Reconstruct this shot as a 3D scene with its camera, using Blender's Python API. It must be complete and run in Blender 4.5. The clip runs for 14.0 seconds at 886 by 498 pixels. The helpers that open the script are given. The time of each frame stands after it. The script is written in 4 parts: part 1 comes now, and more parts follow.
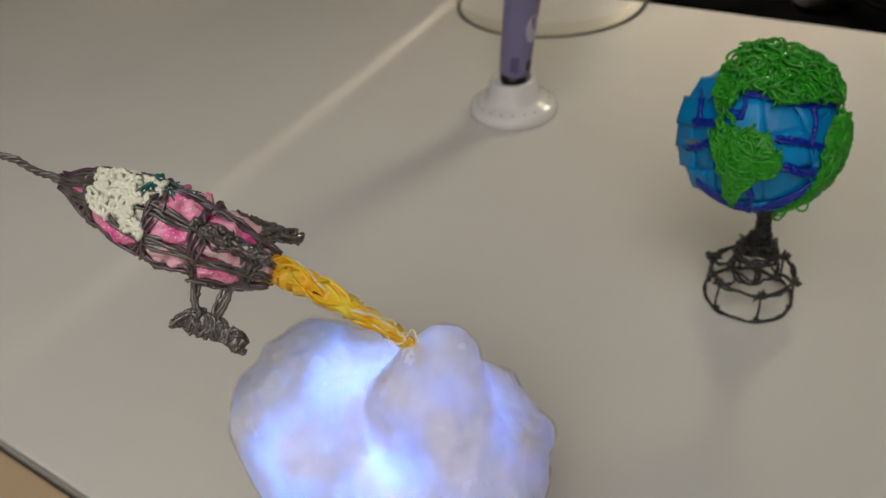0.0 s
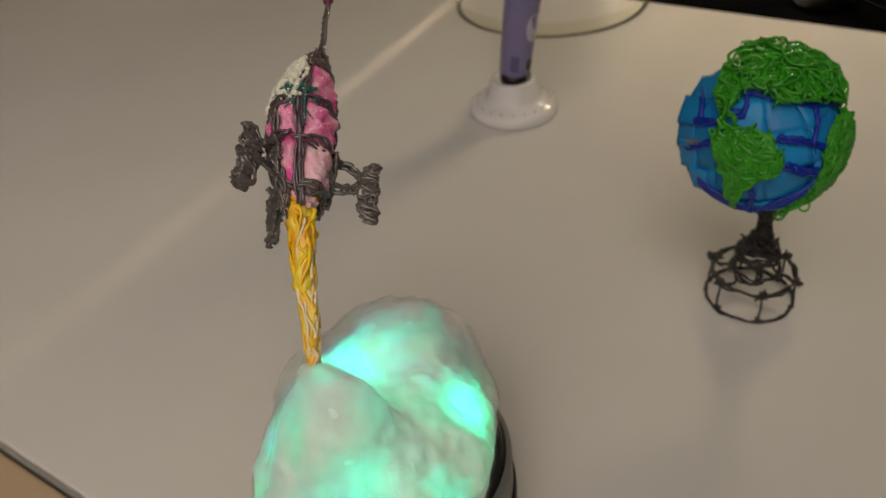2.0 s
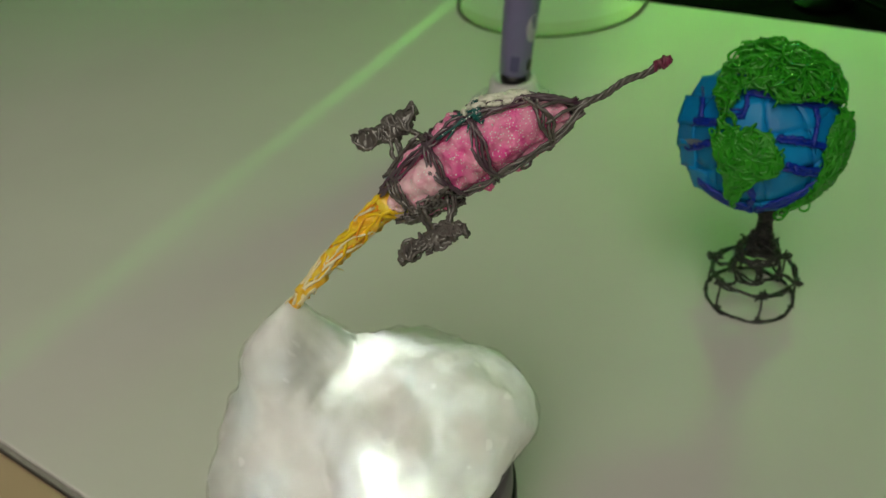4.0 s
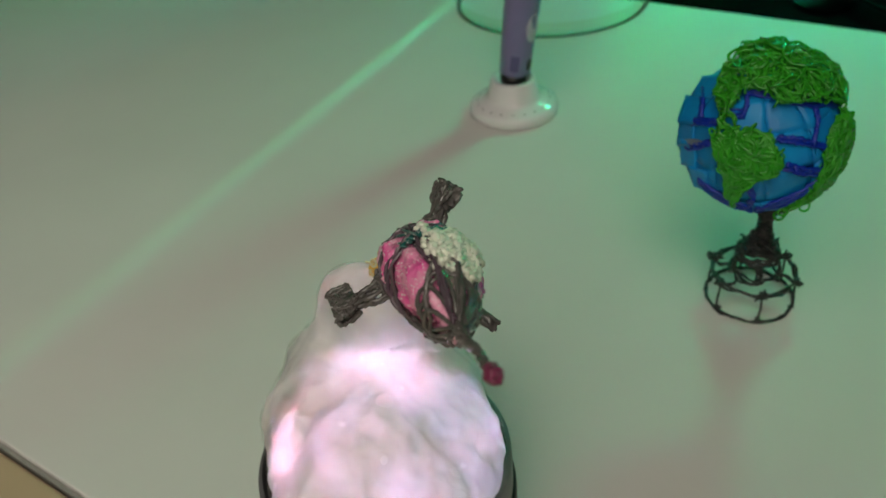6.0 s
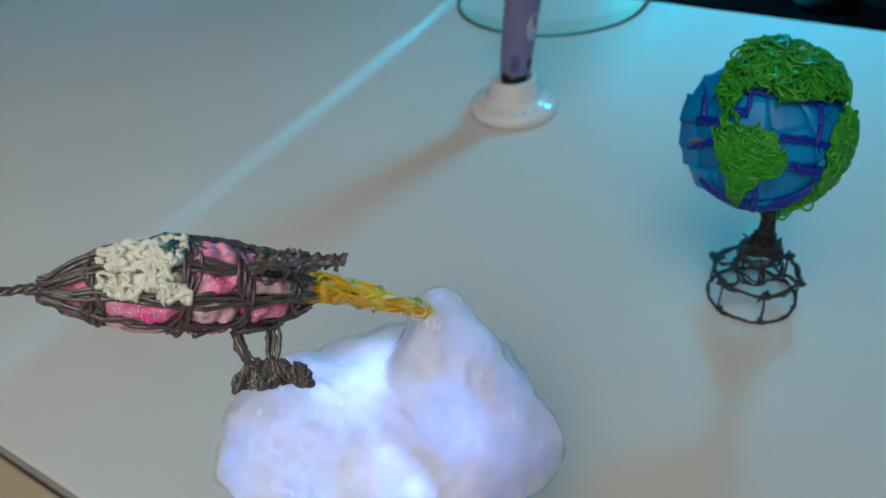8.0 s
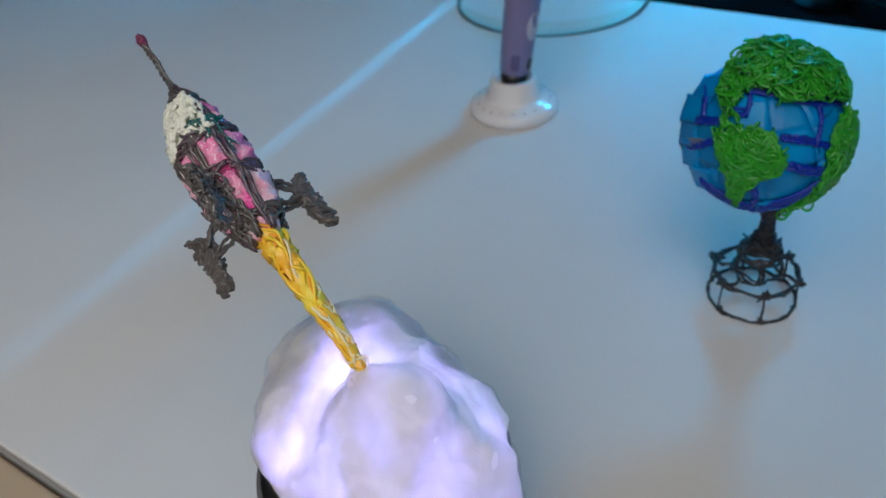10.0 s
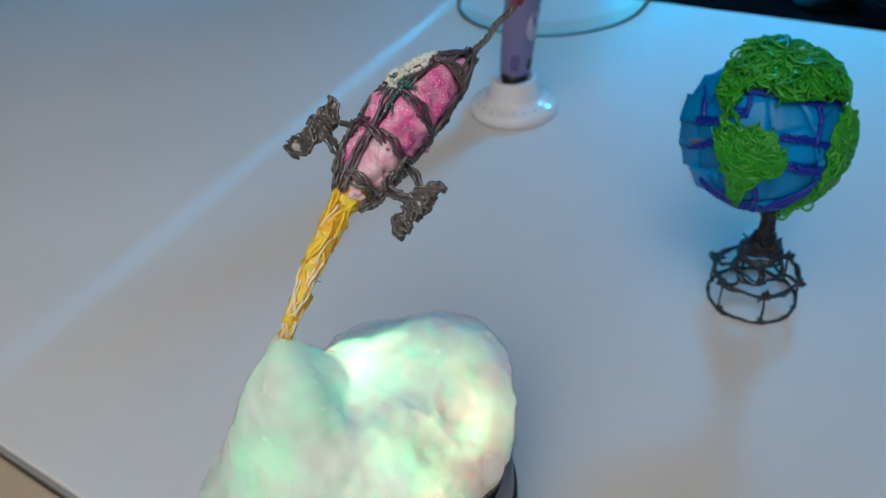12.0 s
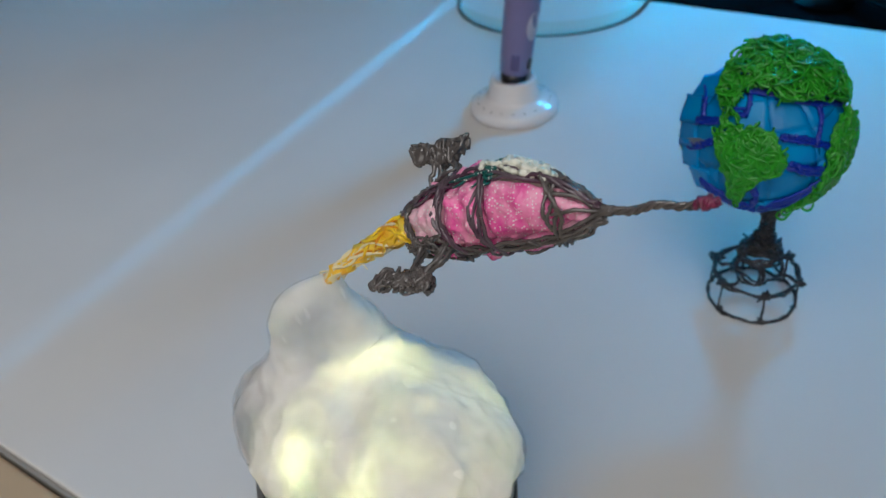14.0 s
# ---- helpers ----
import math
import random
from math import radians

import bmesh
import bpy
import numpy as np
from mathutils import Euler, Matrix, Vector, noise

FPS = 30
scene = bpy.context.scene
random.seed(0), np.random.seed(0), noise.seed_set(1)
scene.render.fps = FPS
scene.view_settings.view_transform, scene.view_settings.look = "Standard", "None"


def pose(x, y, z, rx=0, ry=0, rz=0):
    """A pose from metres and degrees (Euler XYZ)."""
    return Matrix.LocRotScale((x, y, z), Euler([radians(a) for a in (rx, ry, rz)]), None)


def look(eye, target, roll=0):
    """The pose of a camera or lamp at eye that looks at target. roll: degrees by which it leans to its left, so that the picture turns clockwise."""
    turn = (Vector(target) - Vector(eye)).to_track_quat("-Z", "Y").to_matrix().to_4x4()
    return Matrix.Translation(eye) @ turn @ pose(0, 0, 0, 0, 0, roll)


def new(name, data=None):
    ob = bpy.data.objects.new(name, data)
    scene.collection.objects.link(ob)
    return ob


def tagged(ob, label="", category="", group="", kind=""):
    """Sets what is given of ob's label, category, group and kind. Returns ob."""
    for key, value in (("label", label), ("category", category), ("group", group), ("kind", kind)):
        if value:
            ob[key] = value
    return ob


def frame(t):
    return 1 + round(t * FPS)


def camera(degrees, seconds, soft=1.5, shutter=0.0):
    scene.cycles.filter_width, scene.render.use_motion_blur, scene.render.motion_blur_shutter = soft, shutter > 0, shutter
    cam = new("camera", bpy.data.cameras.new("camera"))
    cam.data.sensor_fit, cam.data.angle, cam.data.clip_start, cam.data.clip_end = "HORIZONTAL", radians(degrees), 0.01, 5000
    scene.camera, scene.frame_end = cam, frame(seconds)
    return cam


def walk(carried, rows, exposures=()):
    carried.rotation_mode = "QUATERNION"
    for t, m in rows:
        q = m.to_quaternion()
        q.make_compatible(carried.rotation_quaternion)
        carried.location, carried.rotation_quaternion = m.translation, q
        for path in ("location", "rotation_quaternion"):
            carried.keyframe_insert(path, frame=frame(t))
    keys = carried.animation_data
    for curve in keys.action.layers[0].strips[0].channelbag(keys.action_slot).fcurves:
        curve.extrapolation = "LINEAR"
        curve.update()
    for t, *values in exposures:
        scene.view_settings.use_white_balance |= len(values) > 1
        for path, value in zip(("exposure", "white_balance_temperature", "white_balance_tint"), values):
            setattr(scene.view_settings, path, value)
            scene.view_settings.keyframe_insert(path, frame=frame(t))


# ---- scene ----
cam = camera(58.98, 14.0)
cam.data.dof.use_dof, cam.data.dof.focus_distance, cam.data.dof.aperture_fstop = True, 0.215, 18.0
EYE, AIM = Vector((0.0, -0.18, 0.27)), Vector((0.12380, 0.78132, -0.61173))


def stand(step):
    """The camera on its tripod, slid by step metres along its line of sight."""
    eye = EYE + AIM * step
    return look(eye, eye + AIM, -5.97)


walk(cam, [(0.0, stand(-0.0016)), (0.3, stand(0.0)), (6.1, stand(0.0)), (6.4, stand(0.0030)), (14.0, stand(0.0030))],
     exposures=[(0.0, 0.05, 6500, 8), (0.4, -0.04, 7800, 10), (1.0, -0.10, 7900, 6), (1.5, -0.17, 7400, 12), (2.0, -0.16, 7200, 13), (2.5, -0.12, 6900, 9), (3.0, -0.17, 6700, 5), (5.5, -0.20, 7500, 2), (6.0, -0.14, 6900, 6), (6.5, -0.06, 6250, 6), (8.0, 0.02, 6300, 8), (10.5, 0.12, 6100, 10), (14.0, 0.16, 6100, 10)])

# ---- world and lights ----
world = bpy.data.worlds.new("world")
scene.world = world
world.use_nodes = True
world.node_tree.nodes["Background"].inputs["Color"].default_value = (1.0, 0.93, 0.85, 1)
world.node_tree.nodes["Background"].inputs["Strength"].default_value = 0.03


def ceiling_lamp(name, x, y, z, width, depth, watts, colour):
    data = bpy.data.lights.new(name, "AREA")
    data.shape, data.size, data.size_y, data.energy, data.color = "RECTANGLE", width, depth, watts, colour
    ob = new(name, data)
    data.spread = radians(84)
    ob.matrix_basis = look((x, y, z), (-0.27, 0.04, 0))
    return ob


ceiling_lamp("ceiling_light", -0.42, -0.56, 0.88, 1.2, 1.1, 3.25, (1.0, 0.92, 0.84))

SPIN = -360.0 / 8.968     # the turntable, degrees a second
LED_SPIN = 360.0 / 5.24    # the lamp in the cloud runs through its colours


# ---- materials ----
def material(name, colour, rough=0.5, metal=0.0, second=None, scale=200.0, mixing=0.5, bump=0.0, bump_scale=None,
             specular=0.5, transmission=0.0, per_piece=0.0, coords="Object", detail=4.0):
    m = bpy.data.materials.new(name)
    m.use_nodes = True
    nt = m.node_tree
    b = nt.nodes["Principled BSDF"]
    b.inputs["Roughness"].default_value = rough
    b.inputs["Metallic"].default_value = metal
    b.inputs["Specular IOR Level"].default_value = specular
    b.inputs["Transmission Weight"].default_value = transmission
    tc = nt.nodes.new("ShaderNodeTexCoord")
    n = nt.nodes.new("ShaderNodeTexNoise")
    n.inputs["Scale"].default_value, n.inputs["Detail"].default_value = scale, detail
    nt.links.new(tc.outputs[coords], n.inputs["Vector"])
    ramp = nt.nodes.new("ShaderNodeValToRGB")
    ramp.color_ramp.elements[0].position, ramp.color_ramp.elements[1].position = 0.5 - mixing / 2, 0.5 + mixing / 2
    ramp.color_ramp.elements[0].color = (*colour, 1)
    ramp.color_ramp.elements[1].color = (*(second or [c * 0.82 for c in colour]), 1)
    nt.links.new(n.outputs["Fac"], ramp.inputs["Fac"])
    out = ramp.outputs["Color"]
    if per_piece:
        info = nt.nodes.new("ShaderNodeObjectInfo")
        hsv = nt.nodes.new("ShaderNodeHueSaturation")
        mr = nt.nodes.new("ShaderNodeMapRange")
        mr.inputs["To Min"].default_value, mr.inputs["To Max"].default_value = 1 - per_piece, 1 + per_piece
        nt.links.new(info.outputs["Random"], mr.inputs["Value"])
        nt.links.new(mr.outputs["Result"], hsv.inputs["Value"])
        nt.links.new(out, hsv.inputs["Color"])
        out = hsv.outputs["Color"]
    nt.links.new(out, b.inputs["Base Color"])
    if bump:
        n2 = nt.nodes.new("ShaderNodeTexNoise")
        n2.inputs["Scale"].default_value, n2.inputs["Detail"].default_value = bump_scale or scale * 3, 5
        nt.links.new(tc.outputs[coords], n2.inputs["Vector"])
        bp = nt.nodes.new("ShaderNodeBump")
        bp.inputs["Strength"].default_value, bp.inputs["Distance"].default_value = bump, 0.001
        nt.links.new(n2.outputs["Fac"], bp.inputs["Height"])
        nt.links.new(bp.outputs["Normal"], b.inputs["Normal"])
    return m


def glitter(m, amount=0.63, scale=1500.0):
    """Silver flecks mixed into the plastic."""
    nt = m.node_tree
    b = nt.nodes["Principled BSDF"]
    tc = nt.nodes.new("ShaderNodeTexCoord")
    v = nt.nodes.new("ShaderNodeTexVoronoi")
    v.inputs["Scale"].default_value = scale
    nt.links.new(tc.outputs["Object"], v.inputs["Vector"])
    sep = nt.nodes.new("ShaderNodeSeparateColor")
    nt.links.new(v.outputs["Color"], sep.inputs["Color"])
    gt = nt.nodes.new("ShaderNodeMath")
    gt.operation = "GREATER_THAN"
    gt.inputs[1].default_value = amount
    nt.links.new(sep.outputs["Red"], gt.inputs[0])
    near = nt.nodes.new("ShaderNodeMath")
    near.operation = "LESS_THAN"
    near.inputs[1].default_value = 0.33
    nt.links.new(v.outputs["Distance"], near.inputs[0])
    both = nt.nodes.new("ShaderNodeMath")
    both.operation = "MULTIPLY"
    nt.links.new(gt.outputs[0], both.inputs[0])
    nt.links.new(near.outputs[0], both.inputs[1])
    src = b.inputs["Base Color"].links[0].from_socket
    mix = nt.nodes.new("ShaderNodeMix")
    mix.data_type = "RGBA"
    nt.links.new(both.outputs[0], mix.inputs["Factor"])
    nt.links.new(src, mix.inputs[6])
    mix.inputs[7].default_value = (0.95, 0.9, 0.9, 1)
    nt.links.new(mix.outputs[2], b.inputs["Base Color"])
    return m


def cotton_material():
    m = bpy.data.materials.new("cotton_wool")
    m.use_nodes = True
    nt = m.node_tree
    nt.nodes.clear()
    out = nt.nodes.new("ShaderNodeOutputMaterial")
    tc = nt.nodes.new("ShaderNodeTexCoord")
    mp = nt.nodes.new("ShaderNodeMapping")
    mp.inputs["Scale"].default_value = (1, 1, 0.45)
    nt.links.new(tc.outputs["Object"], mp.inputs["Vector"])
    n = nt.nodes.new("ShaderNodeTexNoise")
    n.inputs["Scale"].default_value, n.inputs["Detail"].default_value, n.inputs["Distortion"].default_value = 260, 6, 1.2
    nt.links.new(mp.outputs[0], n.inputs["Vector"])
    bp = nt.nodes.new("ShaderNodeBump")
    bp.inputs["Strength"].default_value, bp.inputs["Distance"].default_value = 0.35, 0.002
    nt.links.new(n.outputs["Fac"], bp.inputs["Height"])
    d = nt.nodes.new("ShaderNodeBsdfDiffuse")
    d.inputs["Color"].default_value = (0.86, 0.85, 0.84, 1)
    t = nt.nodes.new("ShaderNodeBsdfTranslucent")
    t.inputs["Color"].default_value = (0.93, 0.92, 0.93, 1)
    nt.links.new(bp.outputs[0], d.inputs["Normal"])
    big = nt.nodes.new("ShaderNodeTexNoise")
    big.inputs["Scale"].default_value, big.inputs["Detail"].default_value = 46, 6
    nt.links.new(tc.outputs["Object"], big.inputs["Vector"])
    thick = nt.nodes.new("ShaderNodeMapRange")
    thick.inputs["From Min"].default_value, thick.inputs["From Max"].default_value = 0.42, 0.62
    thick.inputs["To Min"].default_value, thick.inputs["To Max"].default_value = 0.20, 0.82
    nt.links.new(big.outputs["Fac"], thick.inputs["Value"])
    mix = nt.nodes.new("ShaderNodeMixShader")
    nt.links.new(thick.outputs[0], mix.inputs[0])
    nt.links.new(d.outputs[0], mix.inputs[1])
    nt.links.new(t.outputs[0], mix.inputs[2])
    clear = nt.nodes.new("ShaderNodeBsdfTransparent")
    gap = nt.nodes.new("ShaderNodeMapRange")
    gap.inputs["From Min"].default_value, gap.inputs["From Max"].default_value = 0.56, 0.74
    gap.inputs["To Min"].default_value, gap.inputs["To Max"].default_value = 0.0, 0.022
    nt.links.new(n.outputs["Fac"], gap.inputs["Value"])
    mix2 = nt.nodes.new("ShaderNodeMixShader")
    nt.links.new(gap.outputs[0], mix2.inputs[0])
    nt.links.new(mix.outputs[0], mix2.inputs[1])
    nt.links.new(clear.outputs[0], mix2.inputs[2])
    nt.links.new(mix2.outputs[0], out.inputs["Surface"])
    return m


def veil_material():
    """Loose fluff: cotton with many gaps between its fibres."""
    m = bpy.data.materials.new("cotton_fluff")
    m.use_nodes = True
    nt = m.node_tree
    nt.nodes.clear()
    out = nt.nodes.new("ShaderNodeOutputMaterial")
    tc = nt.nodes.new("ShaderNodeTexCoord")
    n = nt.nodes.new("ShaderNodeTexNoise")
    n.inputs["Scale"].default_value, n.inputs["Detail"].default_value, n.inputs["Distortion"].default_value = 70, 3, 0.5
    nt.links.new(tc.outputs["Object"], n.inputs["Vector"])
    gap = nt.nodes.new("ShaderNodeMapRange")
    gap.inputs["From Min"].default_value, gap.inputs["From Max"].default_value = 0.38, 0.62
    gap.inputs["To Min"].default_value, gap.inputs["To Max"].default_value = 0.96, 0.85
    nt.links.new(n.outputs["Fac"], gap.inputs["Value"])
    d = nt.nodes.new("ShaderNodeBsdfDiffuse")
    d.inputs["Color"].default_value = (0.86, 0.85, 0.84, 1)
    t = nt.nodes.new("ShaderNodeBsdfTranslucent")
    t.inputs["Color"].default_value = (0.93, 0.92, 0.93, 1)
    half = nt.nodes.new("ShaderNodeMixShader")
    half.inputs[0].default_value = 0.5
    nt.links.new(d.outputs[0], half.inputs[1])
    nt.links.new(t.outputs[0], half.inputs[2])
    clear = nt.nodes.new("ShaderNodeBsdfTransparent")
    mix = nt.nodes.new("ShaderNodeMixShader")
    nt.links.new(gap.outputs[0], mix.inputs[0])
    nt.links.new(half.outputs[0], mix.inputs[1])
    nt.links.new(clear.outputs[0], mix.inputs[2])
    nt.links.new(mix.outputs[0], out.inputs["Surface"])
    return m


def colour_ring_material(name, stops, strength):
    """Light-emitting segments round a drum; stops: share of a turn and colour."""
    m = bpy.data.materials.new(name)
    m.use_nodes = True
    nt = m.node_tree
    nt.nodes.clear()
    out = nt.nodes.new("ShaderNodeOutputMaterial")
    em = nt.nodes.new("ShaderNodeEmission")
    em.inputs["Strength"].default_value = strength
    tc = nt.nodes.new("ShaderNodeTexCoord")
    sep = nt.nodes.new("ShaderNodeSeparateXYZ")
    nt.links.new(tc.outputs["Object"], sep.inputs[0])
    at = nt.nodes.new("ShaderNodeMath")
    at.operation = "ARCTAN2"
    nt.links.new(sep.outputs["Y"], at.inputs[0])
    nt.links.new(sep.outputs["Z"], at.inputs[1])
    turn = nt.nodes.new("ShaderNodeMath")
    turn.operation = "DIVIDE"
    turn.inputs[1].default_value = 2 * math.pi
    nt.links.new(at.outputs[0], turn.inputs[0])
    wrap = nt.nodes.new("ShaderNodeMath")
    wrap.operation = "FRACT"
    nt.links.new(turn.outputs[0], wrap.inputs[0])
    ramp = nt.nodes.new("ShaderNodeValToRGB")
    els = ramp.color_ramp.elements
    while len(els) > 1:
        els.remove(els[-1])
    els[0].position, els[0].color = stops[0][0], (*stops[0][1], 1)
    for p, c in stops[1:]:
        els.new(p).color = (*c, 1)
    nt.links.new(wrap.outputs[0], ramp.inputs["Fac"])
    nt.links.new(ramp.outputs["Color"], em.inputs["Color"])
    nt.links.new(em.outputs[0], out.inputs["Surface"])
    return m


def glass_material():
    m = bpy.data.materials.new("thin_glass")
    m.use_nodes = True
    nt = m.node_tree
    nt.nodes.clear()
    out = nt.nodes.new("ShaderNodeOutputMaterial")
    tr = nt.nodes.new("ShaderNodeBsdfTransparent")
    tr.inputs["Color"].default_value = (0.90, 0.90, 0.82, 1)
    gl = nt.nodes.new("ShaderNodeBsdfGlossy")
    gl.inputs["Roughness"].default_value = 0.05
    fr = nt.nodes.new("ShaderNodeFresnel")
    fr.inputs["IOR"].default_value = 1.45
    mix = nt.nodes.new("ShaderNodeMixShader")
    nt.links.new(fr.outputs[0], mix.inputs[0])
    nt.links.new(tr.outputs[0], mix.inputs[1])
    nt.links.new(gl.outputs[0], mix.inputs[2])
    nt.links.new(mix.outputs[0], out.inputs["Surface"])
    return m


WHITE_TOP = material("white_laminate", (0.66, 0.65, 0.63), 0.46, specular=0.06, second=(0.62, 0.61, 0.59), scale=9, bump=0.02, bump_scale=900)
EDGE_BAND = material("edge_band", (0.33, 0.32, 0.30), 0.5, scale=60)
BEIGE = material("beige_board", (0.52, 0.40, 0.27), 0.5, second=(0.44, 0.33, 0.21), scale=14, bump=0.03)
DARK = material("dark_fabric", (0.0030, 0.0030, 0.0034), 0.95, specular=0.0, second=(0.0042, 0.0042, 0.0046), scale=30, bump=0.1)
CABLE = material("black_rubber", (0.0012, 0.0012, 0.0013), 0.7, specular=0.03, scale=100)
WALL = material("wall_paint", (0.45, 0.42, 0.38), 0.9, scale=3, bump=0.05)
FLOOR = material("grey_floor", (0.12, 0.11, 0.10), 0.7, scale=6, bump=0.05)
GREY_FILAMENT = material("grey_filament", (0.075, 0.069, 0.069), 0.13, second=(0.15, 0.136, 0.128), specular=0.9, scale=320, bump=0.14, bump_scale=900)
PURPLE_FILAMENT = material("purple_grey_filament", (0.085, 0.040, 0.070), 0.13, second=(0.13, 0.11, 0.125), specular=0.9, scale=200, bump=0.2, bump_scale=900)
BURGUNDY = material("burgundy_filament", (0.30, 0.025, 0.12), 0.3, second=(0.12, 0.03, 0.05), scale=600, bump=0.2)
PINK = glitter(material("pink_glitter_plastic", (0.94, 0.085, 0.42), 0.25, second=(0.96, 0.44, 0.62), scale=150, mixing=0.34, bump=0.8, bump_scale=520))
PALE = glitter(material("pale_pink_plastic", (0.93, 0.80, 0.80), 0.30, second=(0.93, 0.36, 0.56), scale=150, mixing=0.4, bump=0.8, bump_scale=520), 0.8)
CREAM = material("cream_filament", (0.87, 0.87, 0.78), 0.35, second=(0.80, 0.83, 0.68), scale=200, bump=0.25)
TEAL = glitter(material("teal_glitter_filament", (0.01, 0.12, 0.11), 0.3, scale=300, bump=0.2), 0.5)
YELLOW = material("yellow_filament", (0.97, 0.74, 0.04), 0.30, second=(0.97, 0.56, 0.015), scale=150, mixing=0.4, bump=0.2)
FLAME = material("flame_plastic", (0.98, 0.80, 0.10), 0.28, second=(0.97, 0.50, 0.03), scale=150, mixing=0.3, bump=0.5, bump_scale=500)
ORANGE = material("orange_filament", (0.92, 0.34, 0.01), 0.4, second=(0.80, 0.38, 0.02), scale=150, bump=0.3)
PALE_YELLOW = material("pale_yellow_filament", (0.93, 0.80, 0.42), 0.35, second=(0.93, 0.86, 0.66), scale=140, bump=0.2)
GREEN = material("green_filament", (0.020, 0.27, 0.016), 0.22, second=(0.045, 0.40, 0.024), scale=160, bump=0.1)
SEA = material("translucent_blue_sheet", (0.004, 0.33, 0.70), 0.36, specular=0.3, second=(0.003, 0.17, 0.55), scale=55, mixing=0.6, bump=0.6, bump_scale=130, per_piece=0.14)
SEAM = material("deep_blue_filament", (0.003, 0.030, 0.42), 0.35, scale=200, bump=0.2)
PALE_PATCH = material("pale_grey_plastic", (0.22, 0.25, 0.30), 0.5, second=(0.10, 0.14, 0.22), scale=200, bump=0.3)
STAND_GREY = material("dark_grey_filament", (0.018, 0.018, 0.019), 0.32, second=(0.038, 0.036, 0.035), scale=260, bump=0.2)
WHITE_PLASTIC = material("white_plastic", (0.74, 0.73, 0.74), 0.15, second=(0.70, 0.69, 0.70), scale=40)
LILAC = material("lilac_plastic", (0.20, 0.185, 0.35), 0.38, second=(0.19, 0.17, 0.33), scale=60)
LILAC_DARK = material("dark_lilac_plastic", (0.11, 0.10, 0.23), 0.4, scale=60)
PALE_LILAC = material("pale_lilac_plastic", (0.55, 0.52, 0.62), 0.4, scale=60)
BLACK = material("black_plastic", (0.012, 0.012, 0.013), 0.3, scale=60)
SILVER = material("grey_satin_plastic", (0.16, 0.16, 0.165), 0.38, scale=60, metal=0.1)
COTTON = cotton_material()
VEIL = veil_material()
GLASS = glass_material()
RIM = material("dark_rim", (0.15, 0.13, 0.10), 0.3, scale=60)
LED_COLOURS = colour_ring_material("led_colours", [
    (0.00, (0.06, 0.25, 1.0)), (0.05, (0.14, 0.46, 1.0)), (0.11, (0.42, 0.50, 1.0)), (0.155, (0.72, 0.46, 0.60)),
    (0.19, (0.80, 0.12, 0.14)), (0.23, (0.92, 0.09, 0.10)), (0.262, (0.92, 0.09, 0.10)), (0.278, (0.45, 0.5, 0.25)), (0.290, (0.0, 0.85, 0.36)), (0.400, (0.0, 0.85, 0.42)),
    (0.424, (0.06, 0.45, 1.0)), (0.44, (0.16, 0.26, 1.0)), (0.50, (0.22, 0.26, 1.0)), (0.535, (0.34, 0.42, 1.0)), (0.56, (0.25, 0.70, 0.90)), (0.595, (0.46, 0.56, 0.46)),
    (0.64, (0.36, 0.30, 0.10)), (0.72, (0.30, 0.36, 0.20)), (0.80, (0.70, 0.75, 0.85)), (0.90, (0.52, 0.42, 1.0)), (0.97, (0.34, 0.30, 1.0)), (1.0, (0.06, 0.25, 1.0))], 150.0)
MOOD_COLOURS = colour_ring_material("mood_light_colours", [
    (0.0, (0.46, 0.37, 0.26)), (0.07, (0.46, 0.37, 0.26)), (0.14, (0.50, 0.52, 0.16)), (0.24, (0.13, 0.62, 0.08)), (0.36, (0.0, 0.58, 0.04)),
    (0.43, (0.0, 0.66, 0.20)), (0.49, (0.0, 0.78, 0.72)), (0.56, (0.0, 0.66, 1.0)), (0.66, (0.0, 0.48, 1.0)), (0.82, (0.0, 0.47, 1.0)),
    (0.88, (0.3, 0.4, 0.5)), (0.92, (0.46, 0.37, 0.26)), (1.0, (0.46, 0.37, 0.26))], 142.0)
# mood colours again, for the added lamp that imitates the dish's caustic
STREAK_COLOURS = MOOD_COLOURS.copy()
STREAK_COLOURS.name = "streak_helper_colours"
next(n for n in STREAK_COLOURS.node_tree.nodes if n.type == "EMISSION").inputs["Strength"].default_value = 95000.0


# ---- mesh tools ----
def link_mesh(name, verts, faces, mat, smooth=True):
    me = bpy.data.meshes.new(name)
    me.from_pydata([tuple(v) for v in verts], [], faces)
    me.materials.append(mat)
    if smooth:
        me.polygons.foreach_set("use_smooth", [True] * len(me.polygons))
    me.update()
    return me


def part(name, me, parent, label=""):
    ob = new(name, me)
    ob.parent = parent
    if label:
        ob["label"] = label
    return ob


def bm_mesh(bm, name, mat, smooth=False):
    me = bpy.data.meshes.new(name)
    bmesh.ops.recalc_face_normals(bm, faces=bm.faces[:])
    bm.to_mesh(me)
    bm.free()
    me.materials.append(mat)
    if smooth:
        me.polygons.foreach_set("use_smooth", [True] * len(me.polygons))
    return me


def thing(name, m, label, category, group="", kind=""):
    ob = new(name)
    ob.empty_display_size = 0.02
    ob.matrix_basis = m
    return tagged(ob, label, category, group, kind)


